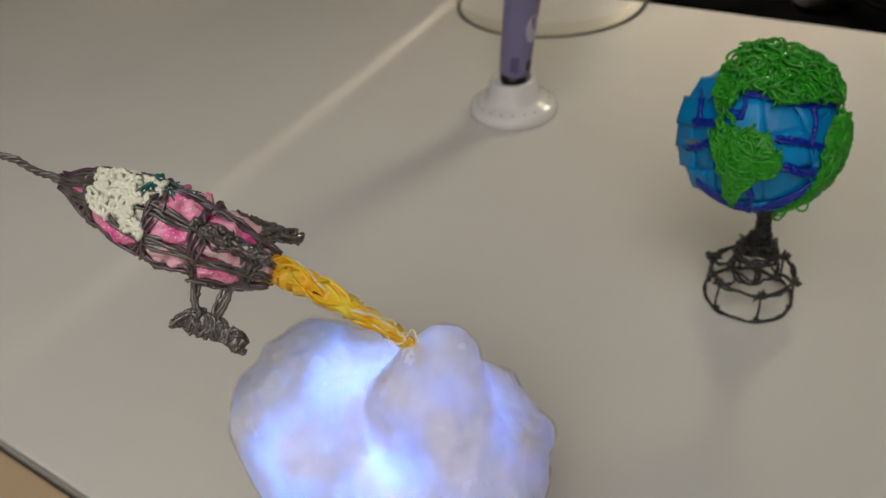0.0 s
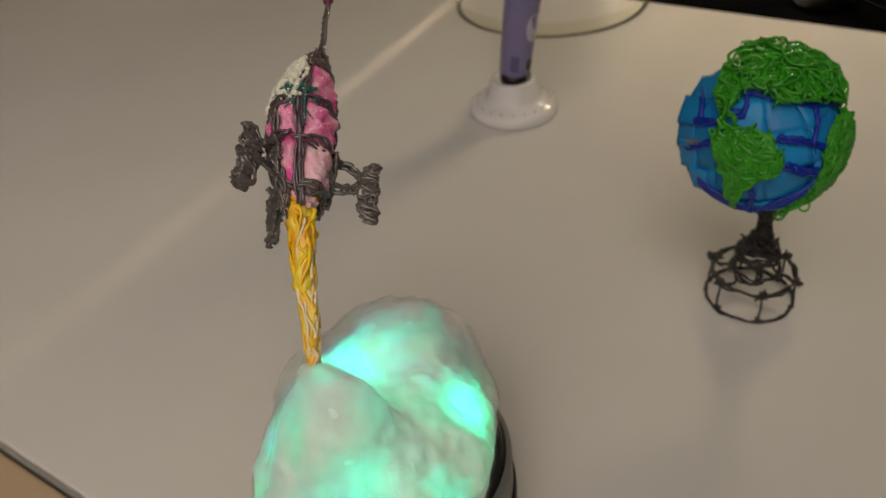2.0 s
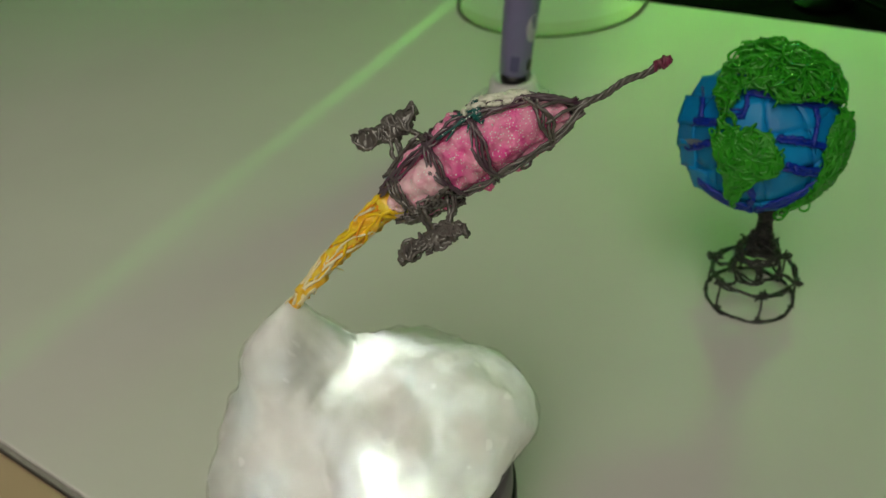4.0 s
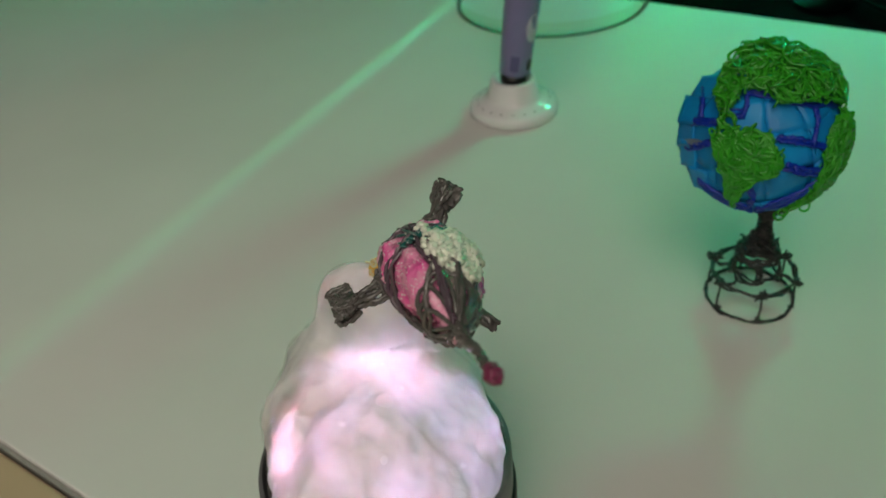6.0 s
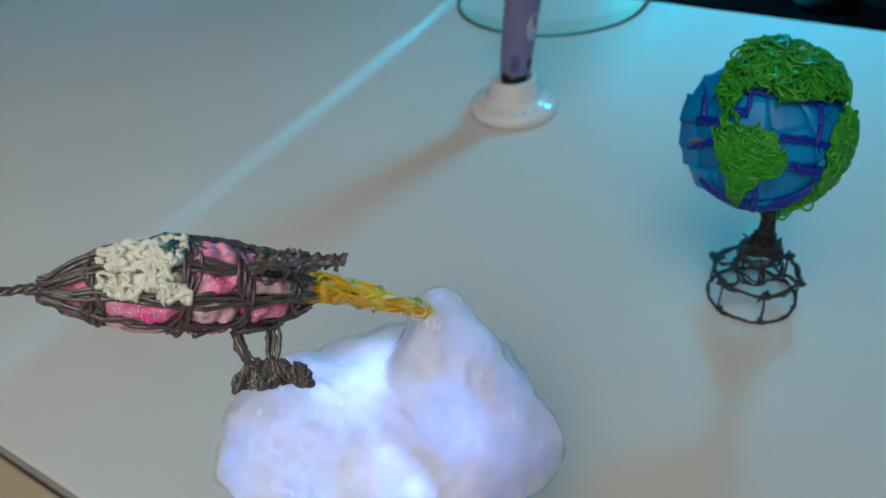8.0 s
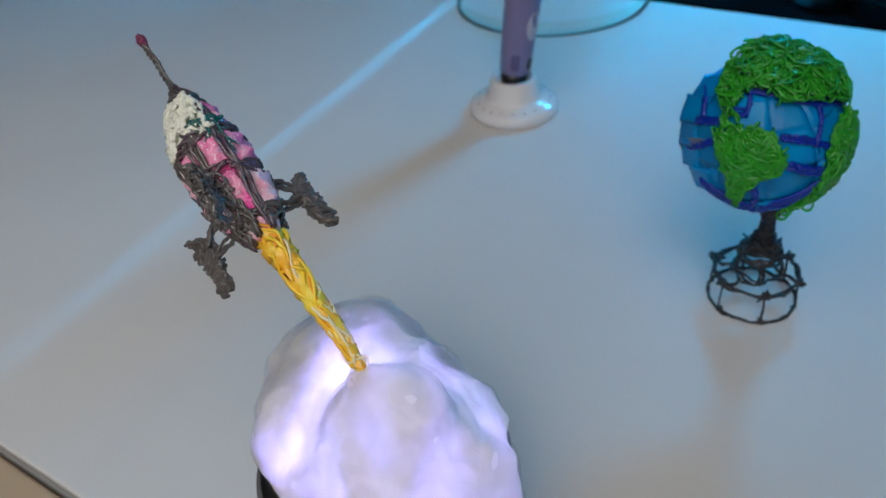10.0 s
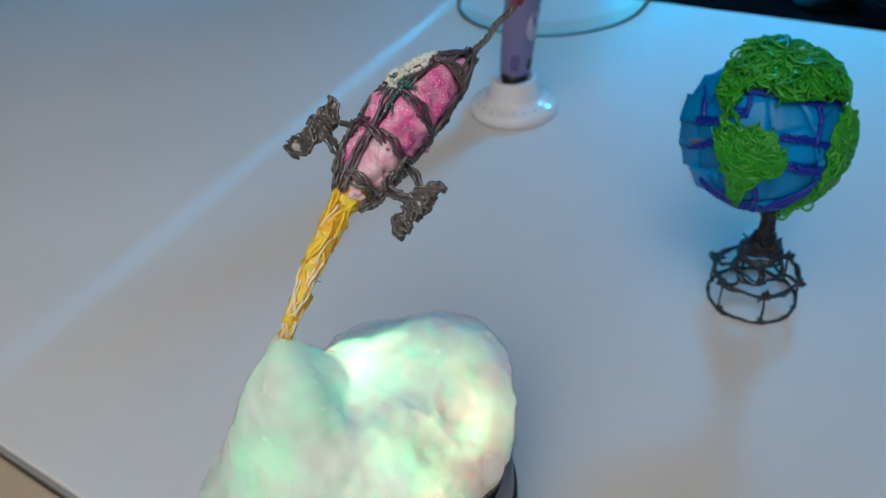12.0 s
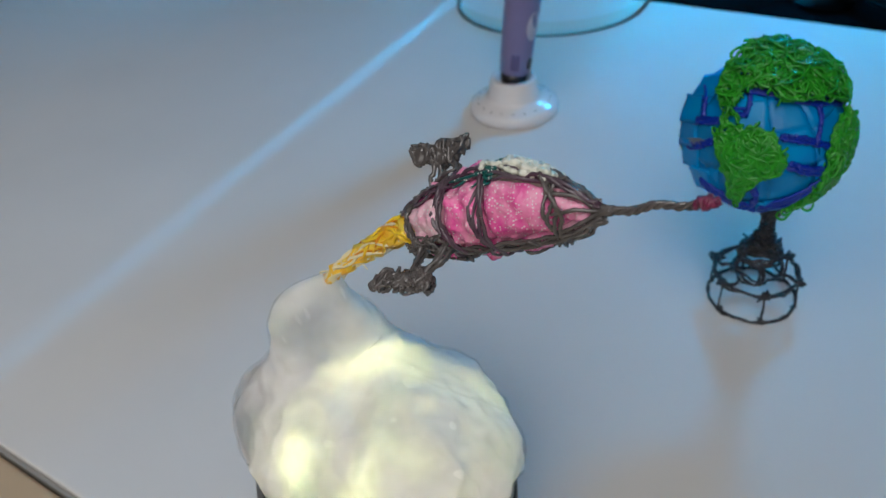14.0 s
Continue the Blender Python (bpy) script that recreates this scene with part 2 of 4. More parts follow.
class Strands:
    """Round plastic threads, laid one after another into one mesh."""

    def __init__(self, sides=6):
        self.v, self.f, self.k, self.pieces = [], [], sides, []

    def lay(self, pts, r, taper=0.0, wobble=0.12):
        shake = r * wobble * 0.9
        pts = [Vector(p) + Vector((random.gauss(0, shake), random.gauss(0, shake), random.gauss(0, shake))) for p in pts]
        k, base, n, face = self.k, len(self.v), len(pts), len(self.f)
        side = None
        for i, p in enumerate(pts):
            d = (pts[min(i + 1, n - 1)] - pts[max(i - 1, 0)])
            d = d.normalized() if d.length > 1e-9 else Vector((0, 0, 1))
            if side is None:
                side = d.orthogonal().normalized()
            side = side - d * side.dot(d)
            side = side.normalized() if side.length > 1e-6 else d.orthogonal().normalized()
            up = d.cross(side)
            rr = r * (1 - taper * i / max(n - 1, 1)) * (1 + random.uniform(-wobble, wobble))
            if i in (0, n - 1):
                rr *= 0.6
            for j in range(k):
                a = 2 * math.pi * j / k
                self.v.append(p + (side * math.cos(a) + up * math.sin(a)) * rr)
        for i in range(n - 1):
            for j in range(k):
                a, b = base + i * k + j, base + i * k + (j + 1) % k
                self.f.append((a, b, b + k, a + k))
        self.f.append(tuple(base + j for j in reversed(range(k))))
        self.f.append(tuple(base + (n - 1) * k + j for j in range(k)))
        self.pieces.append((base, len(self.v), face, len(self.f)))
        return self

    def mesh(self, name, mat):
        return link_mesh(name, self.v, self.f, mat)


def bundle(strands, name, mat, parent, label=""):
    """A part of several threads: the first carries the name, the others are threads on it."""
    first = None
    for k, (v0, v1, f0, f1) in enumerate(strands.pieces):
        me = link_mesh(name if first is None else "thread", strands.v[v0:v1], [tuple(i - v0 for i in f) for f in strands.f[f0:f1]], mat)
        if first is None:
            first = part(name, me, parent, label)
        else:
            part("thread", me, first)
    return first


def smooth_line(pts, n):
    """A Catmull-Rom line of n points through pts."""
    P = [Vector(p) for p in pts]
    P = [P[0] * 2 - P[1]] + P + [P[-1] * 2 - P[-2]]
    out, m = [], len(P) - 3
    for i in range(n):
        u = i / (n - 1) * m
        k = min(int(u), m - 1)
        t = u - k
        a, b, c, d = P[k:k + 4]
        out.append(0.5 * ((2 * b) + (c - a) * t + (2 * a - 5 * b + 4 * c - d) * t * t + (3 * b - a - 3 * c + d) * t ** 3))
    return out


def lathe(name, profile, mat, n=48, smooth=True, close=True):
    v, f, m = [], [], len(profile)
    for r, z in profile:
        for j in range(n):
            a = 2 * math.pi * j / n
            v.append((r * math.cos(a), r * math.sin(a), z))
    for i in range(m - 1):
        for j in range(n):
            a, b = i * n + j, i * n + (j + 1) % n
            f.append((a, b, b + n, a + n))
    if close:
        f.append(tuple(reversed(range(n))))
        f.append(tuple((m - 1) * n + j for j in range(n)))
    return link_mesh(name, v, f, mat, smooth)


def slab(name, size, mat, bevel=0.002, at=(0, 0, 0)):
    bm = bmesh.new()
    bmesh.ops.create_cube(bm, size=1)
    bmesh.ops.scale(bm, vec=size, verts=bm.verts[:])
    bmesh.ops.translate(bm, vec=at, verts=bm.verts[:])
    if bevel:
        bmesh.ops.bevel(bm, geom=bm.edges[:], offset=bevel, segments=2, profile=0.5, affect="EDGES")
    return bm_mesh(bm, name, mat)


# ---- the room and the desk ----
def room():
    for name, size, at, mat in (
            ("floor", (7, 7, 0.1), (0, 0, -0.78), FLOOR), ("ceiling", (7, 7, 0.1), (0, 0, 1.92), WALL),
            ("wall_north", (7, 0.1, 2.6), (0, 3.05, 0.57), WALL), ("wall_south", (7, 0.1, 2.6), (0, -3.05, 0.57), WALL),
            ("wall_east", (0.1, 6, 2.6), (3.05, 0, 0.57), WALL), ("wall_west", (0.1, 6, 2.6), (-3.05, 0, 0.57), WALL)):
        ob = new(name, slab(name, size, mat, 0))
        ob.location = at
        tagged(ob, kind="structure")


DESK = pose(0, 0, 0, 0, 0, -45)       # x runs along the desk, y to its back
FRONT, BACK = -0.0566, 0.5445


def desk():
    t = thing("desk", DESK, "white laminate desk top with a grey edge band", "desk")
    mid, depth = (FRONT + BACK) / 2, BACK - FRONT
    part("desktop", slab("desktop", (2.4, depth - 0.004, 0.025), WHITE_TOP, 0.0012, (0, mid, -0.0125)), t)
    part("edge_band", slab("edge_band", (2.4, 0.0018, 0.024), EDGE_BAND, 0, (0, FRONT + 0.0008, -0.0131)), t, "grey plastic edge band")
    for x in (-1.1, 1.1):
        for y in (FRONT + 0.06, BACK - 0.06):
            part("leg", slab("leg", (0.04, 0.04, 0.705), SILVER, 0.002, (x, y, -0.3777)), t)
    b = thing("side_table", DESK, "beige wooden board butted against the white desk", "table")
    part("tabletop", slab("tabletop", (2.4, 0.5, 0.03), BEIGE, 0.002, (0, FRONT - 0.2510, -0.0170)), b)
    for x in (-1.1, 1.1):
        for y in (FRONT - 0.05, FRONT - 0.45):
            part("leg", slab("leg", (0.04, 0.04, 0.696), SILVER, 0.002, (x, y, -0.3815)), b)


def backdrop():
    t = thing("cabinet", DESK, "low black cabinet behind the white desk", "cabinet")
    part("body", slab("body", (2.4, 0.5, 0.66), DARK, 0.004, (0, BACK + 0.275, -0.40)), t)
    for k, (x0, x1, amp) in enumerate(((-0.05, 0.55, 0.05), (0.1, 0.7, 0.07), (0.22, 0.62, 0.04), (-0.3, 0.35, 0.06))):
        line = [(x0 + (x1 - x0) * i / 7, BACK + 0.09 + 0.035 * k + amp * math.sin(i * 1.7 + k), -0.066 + 0.006 * k) for i in range(8)]
        s = Strands(8)
        s.lay(smooth_line(line, 60), 0.0035 - 0.0004 * k, 0, 0)
        c = new("cable", s.mesh("cable", CABLE))
        c.matrix_basis = DESK
        tagged(c, "black rubber cable lying in curves on the cabinet", "cable", "cables behind the desk")


# ---- the turntable, the cloud and its lamp ----
def turntable():
    t = thing("turntable", pose(0, 0, 0), "round black display turntable with a grey rim", "turntable")
    part("base", lathe("base", [(0.043, 0), (0.0455, 0.001), (0.0464, 0.003), (0.0464, 0.0255), (0.0455, 0.027)], BLACK, 72), t)
    platter = part("platter", lathe("platter", [(0.0445, 0.0274), (0.0452, 0.0285), (0.0452, 0.043), (0.0445, 0.0445), (0.040, 0.0448)], SILVER, 72), t, "grey satin platter rim")
    part("top_disc", lathe("top_disc", [(0.0432, 0.0450), (0.0432, 0.0458), (0.041, 0.0460)], BLACK, 72), platter, "black top disc")
    return platter


HORN = Vector((0.0114, -0.0166, 0.1123))


def cloud_shape(d):
    """Distance from the cloud's core to its skin along unit directions d."""
    c = np.array((0.0, 0.0, 0.060))

    def sdf(p):
        a = math.radians(-24)
        x = p[:, 0] * math.cos(a) + p[:, 1] * math.sin(a)
        y = -p[:, 0] * math.sin(a) + p[:, 1] * math.cos(a)
        q = np.stack([x / 0.0458, y / 0.0392, (p[:, 2] - 0.054) / 0.0330], 1)
        main = (np.linalg.norm(q, axis=1) - 1) * 0.035
        lobe = np.linalg.norm(p - np.array((-0.021, 0.014, 0.061)), axis=1) - 0.0262
        lobe2 = np.linalg.norm(p - np.array((0.034, -0.011, 0.049)), axis=1) - 0.0230
        tip = np.array(HORN)

        def rod(a0, a1, r0, r1):
            a0, a1 = np.array(a0), np.array(a1)
            ab = a1 - a0
            h = np.clip(((p - a0) @ ab) / (ab @ ab), 0, 1)
            return np.linalg.norm(p - a0 - h[:, None] * ab, axis=1) - (r0 * (1 - h) + r1 * h)
        horn = rod((0.021, -0.026, 0.050), tip + (0.001, 0.0, -0.0062), 0.0255, 0.0068)
        horn2 = rod((0.022, -0.012, 0.050), tip + (0.0105, 0.0035, -0.0110), 0.0245, 0.0090)

        def join(u, v, k):
            w = np.clip(0.5 + 0.5 * (v - u) / k, 0, 1)
            return v * (1 - w) + u * w - k * w * (1 - w)
        return join(join(join(join(main, lobe, 0.010), lobe2, 0.012), horn, 0.009), horn2, 0.007)
    lo, hi = np.zeros(len(d)), np.full(len(d), 0.12)
    for _ in range(30):
        mid = (lo + hi) / 2
        inside = sdf(c + d * mid[:, None]) < 0
        lo, hi = np.where(inside, mid, lo), np.where(inside, hi, mid)
    return c, lo


def cotton_cloud():
    base = Vector((0, 0, 0.046))
    t = thing("cotton_cloud", pose(*base), "fluffy white cotton wool cloud glowing from inside, on the turntable", "cloud")
    def puff(name, detail, lift, fine, mat, label):
        bm = bmesh.new()
        bmesh.ops.create_icosphere(bm, subdivisions=detail, radius=1)
        d = np.array([v.co[:] for v in bm.verts])
        d /= np.linalg.norm(d, axis=1)[:, None]
        c, r = cloud_shape(d)
        P = c + d * r[:, None]
        bm.verts.index_update()
        E = np.array([(e.verts[0].index, e.verts[1].index) for e in bm.edges])
        count = np.bincount(E.ravel(), minlength=len(P))[:, None]
        for _ in range(5 * 4 ** (detail - 6)):
            total = np.zeros_like(P)
            np.add.at(total, E[:, 0], P[E[:, 1]])
            np.add.at(total, E[:, 1], P[E[:, 0]])
            P = 0.5 * P + 0.5 * total / count
        for v, q in zip(bm.verts, P):
            v.co = Vector(q)
        bm.normal_update()
        moved = []
        for v in bm.verts:
            p = v.co.copy()
            ridge = 1 - abs(noise.noise(Vector((p.x * 45, p.y * 45, p.z * 30)))) * 2
            fold = 1 - abs(noise.noise(Vector((p.x * 95, p.y * 95, p.z * 55)) + Vector((4, 8, 1)))) * 2
            lump = noise.noise(p * 38 + Vector((3, 1, 7))) * 0.0045 + ridge * 0.0026 + fold * 0.0010 + noise.noise(p * fine) * 0.0010 - 0.0016
            near = min(1.0, max(0.25, (HORN - p).length / 0.02))
            p += v.normal * (lump + lift) * near
            if p.z < 0.0468:
                p.z = 0.0468 - (0.012 * (1 - math.exp((p.z - 0.0468) / 0.012)) if math.hypot(p.x, p.y) > 0.0474 else 0)
            moved.append(p - base)
        for v, q in zip(bm.verts, moved):
            v.co = q
        part(name, bm_mesh(bm, name, mat, True), t, label)
    puff("cloud_body", 7, 0.0, 210, COTTON, "")
    puff("fluff", 6, 0.0008, 130, VEIL, "loose outer cotton fluff")
    return t


def drum_mesh(radius, length, mat):
    s = 40
    v = [(x, radius * math.sin(2 * math.pi * j / s), radius * math.cos(2 * math.pi * j / s)) for x in (-length / 2, length / 2) for j in range(s)]
    f = [(j, (j + 1) % s, s + (j + 1) % s, s + j) for j in range(s)]
    return link_mesh("colour_drum", v, f, mat)


def housing_mesh(radius, length, opening, mat):
    """A thick tube round a drum, with a slot along its upper side."""
    inner, outer, n = radius * 1.03, radius * 1.25, 36
    pts, faces = [], []
    for x in (-length / 2 - radius * 0.1, length / 2 + radius * 0.1):
        for i in range(n + 1):
            a = math.radians(opening) + (2 * math.pi - 2 * math.radians(opening)) * i / n
            for r in (inner, outer):
                pts.append((x, r * math.sin(a), r * math.cos(a)))
    w = 2 * (n + 1)
    for i in range(n):
        a = 2 * i
        faces += [(a, a + 2, w + a + 2, w + a), (a + 1, w + a + 1, w + a + 3, a + 3), (a, a + 1, a + 3, a + 2), (w + a, w + a + 2, w + a + 3, w + a + 1)]
    faces += [(0, w, w + 1, 1), (2 * n, 2 * n + 1, w + 2 * n + 1, w + 2 * n)]
    return link_mesh("housing", pts, faces, mat, False)


def colour_lamp(name, m, radius, length, opening, mat, label):
    """A drum of coloured light segments that turns behind the slot of its housing."""
    t = thing(name, m, label, "lamp")
    outer = radius * 1.25
    drum = part("colour_drum", drum_mesh(radius, length, mat), t, "drum of coloured light segments")
    part("housing", housing_mesh(radius, length, opening, BLACK), t, "black housing with a slot")
    for x in (-1, 1):
        cap = lathe("end_cap", [(outer, -radius * 0.05), (outer, radius * 0.05)], BLACK, 36)
        c = part("end_cap", cap, t)
        c.matrix_basis = pose(x * (length / 2 + radius * 0.15), 0, 0, 0, 90, 0)
    return t, drum


LED_BULBS = (     # place, aim, radius, length, share of the colour cycle ahead
    ((0.000, 0.004, 0.066), (0.000, -0.02, 0.20), 0.0050, 0.012, 0.0),
    ((-0.002, -0.022, 0.068), (-0.01, -0.18, 0.24), 0.0024, 0.005, 0.0),
    ((-0.017, -0.004, 0.060), (-0.12, -0.10, 0.16), 0.0036, 0.009, 3.0),
    ((0.017, -0.004, 0.060), (0.12, -0.10, 0.16), 0.0036, 0.009, -4.0),
    ((0.000, -0.020, 0.056), (0.00, -0.20, 0.09), 0.0036, 0.010, -3.0))


def led_cluster():
    """Small colour lamps on a post in the middle of the cloud; each has a drum that turns behind its slot."""
    t = thing("led_lamp", pose(0, 0, 0.0464), "cluster of colour-changing lamps hidden in the cotton cloud", "lamp")
    part("post", lathe("post", [(0.010, 0.0), (0.010, 0.002), (0.004, 0.004), (0.0035, 0.012)], WHITE_PLASTIC, 24), t)
    drums = []
    for place, aim, radius, length, ahead in LED_BULBS:
        b = part("bulb", housing_mesh(radius, length, 18, BLACK), t, "black bulb housing with a slot")
        b.matrix_basis = Matrix.Translation((0, 0, -0.0464)) @ look(place, aim) @ pose(0, 0, 0, 180, 0, 0)
        for side in (-1, 1):
            c = part("end_cap", lathe("end_cap", [(radius * 1.25, -radius * 0.06), (radius * 1.25, radius * 0.06)], BLACK, 24), b)
            c.matrix_basis = pose(side * (length / 2 + radius * 0.17), 0, 0, 0, 90, 0)
        drums.append((part("colour_drum", drum_mesh(radius, length, LED_COLOURS), b, "drum of coloured light segments"), ahead))
    return drums


MOOD = Vector((0.55, 0.54, 0.40))
# added unseen source; its fan stands in for light thrown by the dish rim
BEAM, BEAM_END = Vector((0.480, 0.928, 0.120)), Vector((-0.05, 0.297, 0.0))


def lamp_stand(lamp, top, foot):
    """A pole and a foot under a lamp, in the world's upright."""
    up = lamp.matrix_basis.inverted()
    r = 0.006 if top.z - foot > 0.3 else 0.003
    pole = part("pole", lathe("pole", [(r, foot - top.z), (r, -0.008)], BLACK, 16), lamp)
    base = part("foot", lathe("foot", [(r * 5, foot - top.z), (r * 5, foot - top.z + 0.004), (r * 2, foot - top.z + 0.008)], CABLE, 32), lamp)
    for ob in (pole, base):
        ob.matrix_basis = up @ Matrix.Translation(top)


def streak_cheeks(lamp):
    """Two added black cheeks that narrow the streak helper's light to a fan."""
    for x in (-1, 1):
        c = part("cheek", slab("cheek", (0.0012, 0.05, 0.10), BLACK, 0.0002), lamp, "black cheek added to narrow the helper's streak")
        c.matrix_basis = lamp.matrix_basis.inverted() @ look(BEAM, BEAM_END) @ pose(x * 0.0014, -0.004, -0.0575)


# ---- the rocket ----
TAIL = Vector((-0.0205, -0.0063, 0.1396))
AXIS = Vector((-0.82324, 0.39913, 0.40368))
LEFT = Vector((-0.43626, -0.89982, 0.0))
UP = Vector((0.36324, -0.17611, 0.91490))
LONG = 0.0598
FOOT = Vector((0.0, 0.0, 0.1123))


def hull(s):
    """The rocket's radius at s metres from its tail."""
    u = s / LONG
    return float(np.interp(u, (-0.05, 0.0, 0.12, 0.3, 0.5, 0.65, 0.8, 0.92, 1.0, 1.1), (0.0042, 0.0050, 0.0074, 0.0093, 0.0103, 0.0099, 0.0080, 0.0049, 0.0016, 0.001)))


def on(s, angle, out=0.0):
    """A point of the rocket: s along it, angle from its upper side to its left, out from its hull."""
    a, r = math.radians(angle), hull(s) + out
    side = (LEFT * 0.0021 + UP * 0.0025) * math.sin(math.pi * min(1.0, max(0.0, s / LONG)))
    slim = 1 - 0.28 * min(1.0, max(0.0, (s / LONG - 0.45) / 0.4))
    return TAIL + AXIS * s + side + (UP * math.cos(a) * 1.06 + LEFT * math.sin(a) * slim) * r - FOOT


def at(s, r, angle, cross=0.0):
    a = math.radians(angle)
    o, w = UP * math.cos(a) + LEFT * math.sin(a), LEFT * math.cos(a) - UP * math.sin(a)
    return TAIL + AXIS * s + o * r + w * cross - FOOT


RIBS = (-12, 35, 78, 118, 175, 232)
HOOPS = (0.06, 0.31, 0.53, 0.83)


def padding(s0, s1, a0, a1, bulge, seed):
    """A lumpy cushion of melted plastic between two ribs and two hoops."""
    n, v, f = 18, [], []
    for layer in (0, 1):
        for i in range(n + 1):
            for j in range(n + 1):
                u, w = i / n, j / n
                s, a = s0 + (s1 - s0) * u, a0 + (a1 - a0) * w
                edge = min(1, 4.2 * min(u, 1 - u, w, 1 - w)) ** 0.6
                o = -0.0035 if layer == 0 else -0.0021 + bulge * edge
                p = on(s, a, 0)
                if layer:
                    o += (noise.noise(p * 270 + Vector((seed, 0, 0))) * 0.0020 + noise.noise(p * 760) * 0.0009) * (0.4 + 0.6 * edge)
                v.append(on(s, a, o))
    m = (n + 1) ** 2
    for i in range(n):
        for j in range(n):
            a = i * (n + 1) + j
            f += [(a, a + n + 1, a + n + 2, a + 1), (m + a, m + a + 1, m + a + n + 2, m + a + n + 1)]
    ring = [j for j in range(n + 1)] + [i * (n + 1) + n for i in range(1, n + 1)] + [n * (n + 1) + j for j in range(n - 1, -1, -1)] + [i * (n + 1) for i in range(n - 1, 0, -1)]
    for k in range(len(ring)):
        a, b = ring[k], ring[(k + 1) % len(ring)]
        f.append((a, b, m + b, m + a))
    return v, f


def squiggle(n, area, step=0.35, aspect=1.0):
    """A wandering line of n points; area(u, v) turns 0..1, 0..1 into a point."""
    u, v, a = random.random(), random.random(), random.uniform(0, 6.3)
    out = []
    for _ in range(n):
        a += random.gauss(0, 0.9)
        u, v = u + math.cos(a) * step / 4, v + math.sin(a) * step * aspect / 4
        if not 0 <= u <= 1 or not 0 <= v <= 1:
            a += math.pi * 0.8
            u, v = min(1, max(0, u)), min(1, max(0, v))
        out.append(area(u, v))
    return out


def fin(parent, angle, reach, flare, label):
    """A fin of melted threads: two struts and a narrow blade along the hull, hooked at its ends."""
    def spot(u, v, c):
        """u from the blade's tail to its nose, v across it, c through it."""
        bend = 0.0016 + 0.0014 * max(0.0, 0.40 - u) / 0.40 + 0.0022 * max(0.0, u - 0.85) / 0.15
        return at(-0.0022 + 0.0205 * u, reach * 0.90 + bend + v, angle, c + flare * (0.010 - 0.017 * u))

    def wide(u):
        return float(np.interp(u, (0, 0.12, 0.3, 0.5, 0.7, 0.88, 1), (0.0018, 0.0024, 0.0020, 0.0028, 0.0030, 0.0021, 0.0013)))
    n, k, v, f = 40, 12, [], []
    for i in range(n + 1):
        u = i / n
        for j in range(k):
            a = 2 * math.pi * j / k
            p = spot(u, wide(u) * 1.05 * math.cos(a), 0.0012 * math.sin(a))
            v.append(p + Vector((noise.noise(p * 480), noise.noise(p * 480 + Vector((5, 0, 0))), noise.noise(p * 480 + Vector((0, 5, 0))))) * 0.0015)
    f = [(i * k + j, i * k + (j + 1) % k, (i + 1) * k + (j + 1) % k, (i + 1) * k + j) for i in range(n) for j in range(k)]
    f += [tuple(reversed(range(k))), tuple(n * k + j for j in range(k))]
    blade = part("fin", link_mesh("fin", v, f, GREY_FILAMENT), parent, label)
    s = Strands(6)
    for m in range(24):
        u, c = random.uniform(0, 0.7), random.choice((-1, 1))
        line = []
        for _ in range(8):
            line.append(spot(min(1, max(0, u)), wide(min(1, max(0, u))) * random.uniform(-1.35, 1.35), c * random.uniform(0.0007, 0.0015)))
            u += random.gauss(0.055, 0.05)
        s.lay(smooth_line(line, 34), random.uniform(0.00042, 0.00056), 0, 0.3)
    for u in (0.02, 0.16, 0.55, 0.80, 0.97):
        loop = [spot(min(1, max(0, u + 0.035 * math.cos(q * 0.8))), wide(u) * (0.9 + 0.35 * math.sin(q * 0.8)), 0.0008 * math.sin(q * 1.7)) for q in range(9)]
        s.lay(smooth_line(loop, 26), 0.00050, 0, 0.3)
    for foot, top, lean in ((0.0175, 0.72, 0.0012), (0.0085, 0.58, -0.0010)):
        mid = (foot + 0.0205 * top - 0.0022) / 2 + lean
        for m in range(4):
            c, d = (m - 1.5) * 0.0007, random.gauss(0, 0.0006)
            s.lay(smooth_line([at(foot + d, 0.0056, angle, c * 1.6), at(mid + d + 0.0006 * (m % 2), reach * 0.64, angle, c), spot(top + 0.03 * (m - 1.5), -0.0008, c * 0.6)], 16), 0.00062, 0, 0.35)
    first = len(s.pieces) - 8
    for m, (v0, v1, f0, f1) in enumerate(s.pieces):
        name = "strut" if m >= first else "thread"
        part(name, link_mesh(name, s.v[v0:v1], [tuple(q - v0 for q in face) for face in s.f[f0:f1]], GREY_FILAMENT), blade)
    return blade


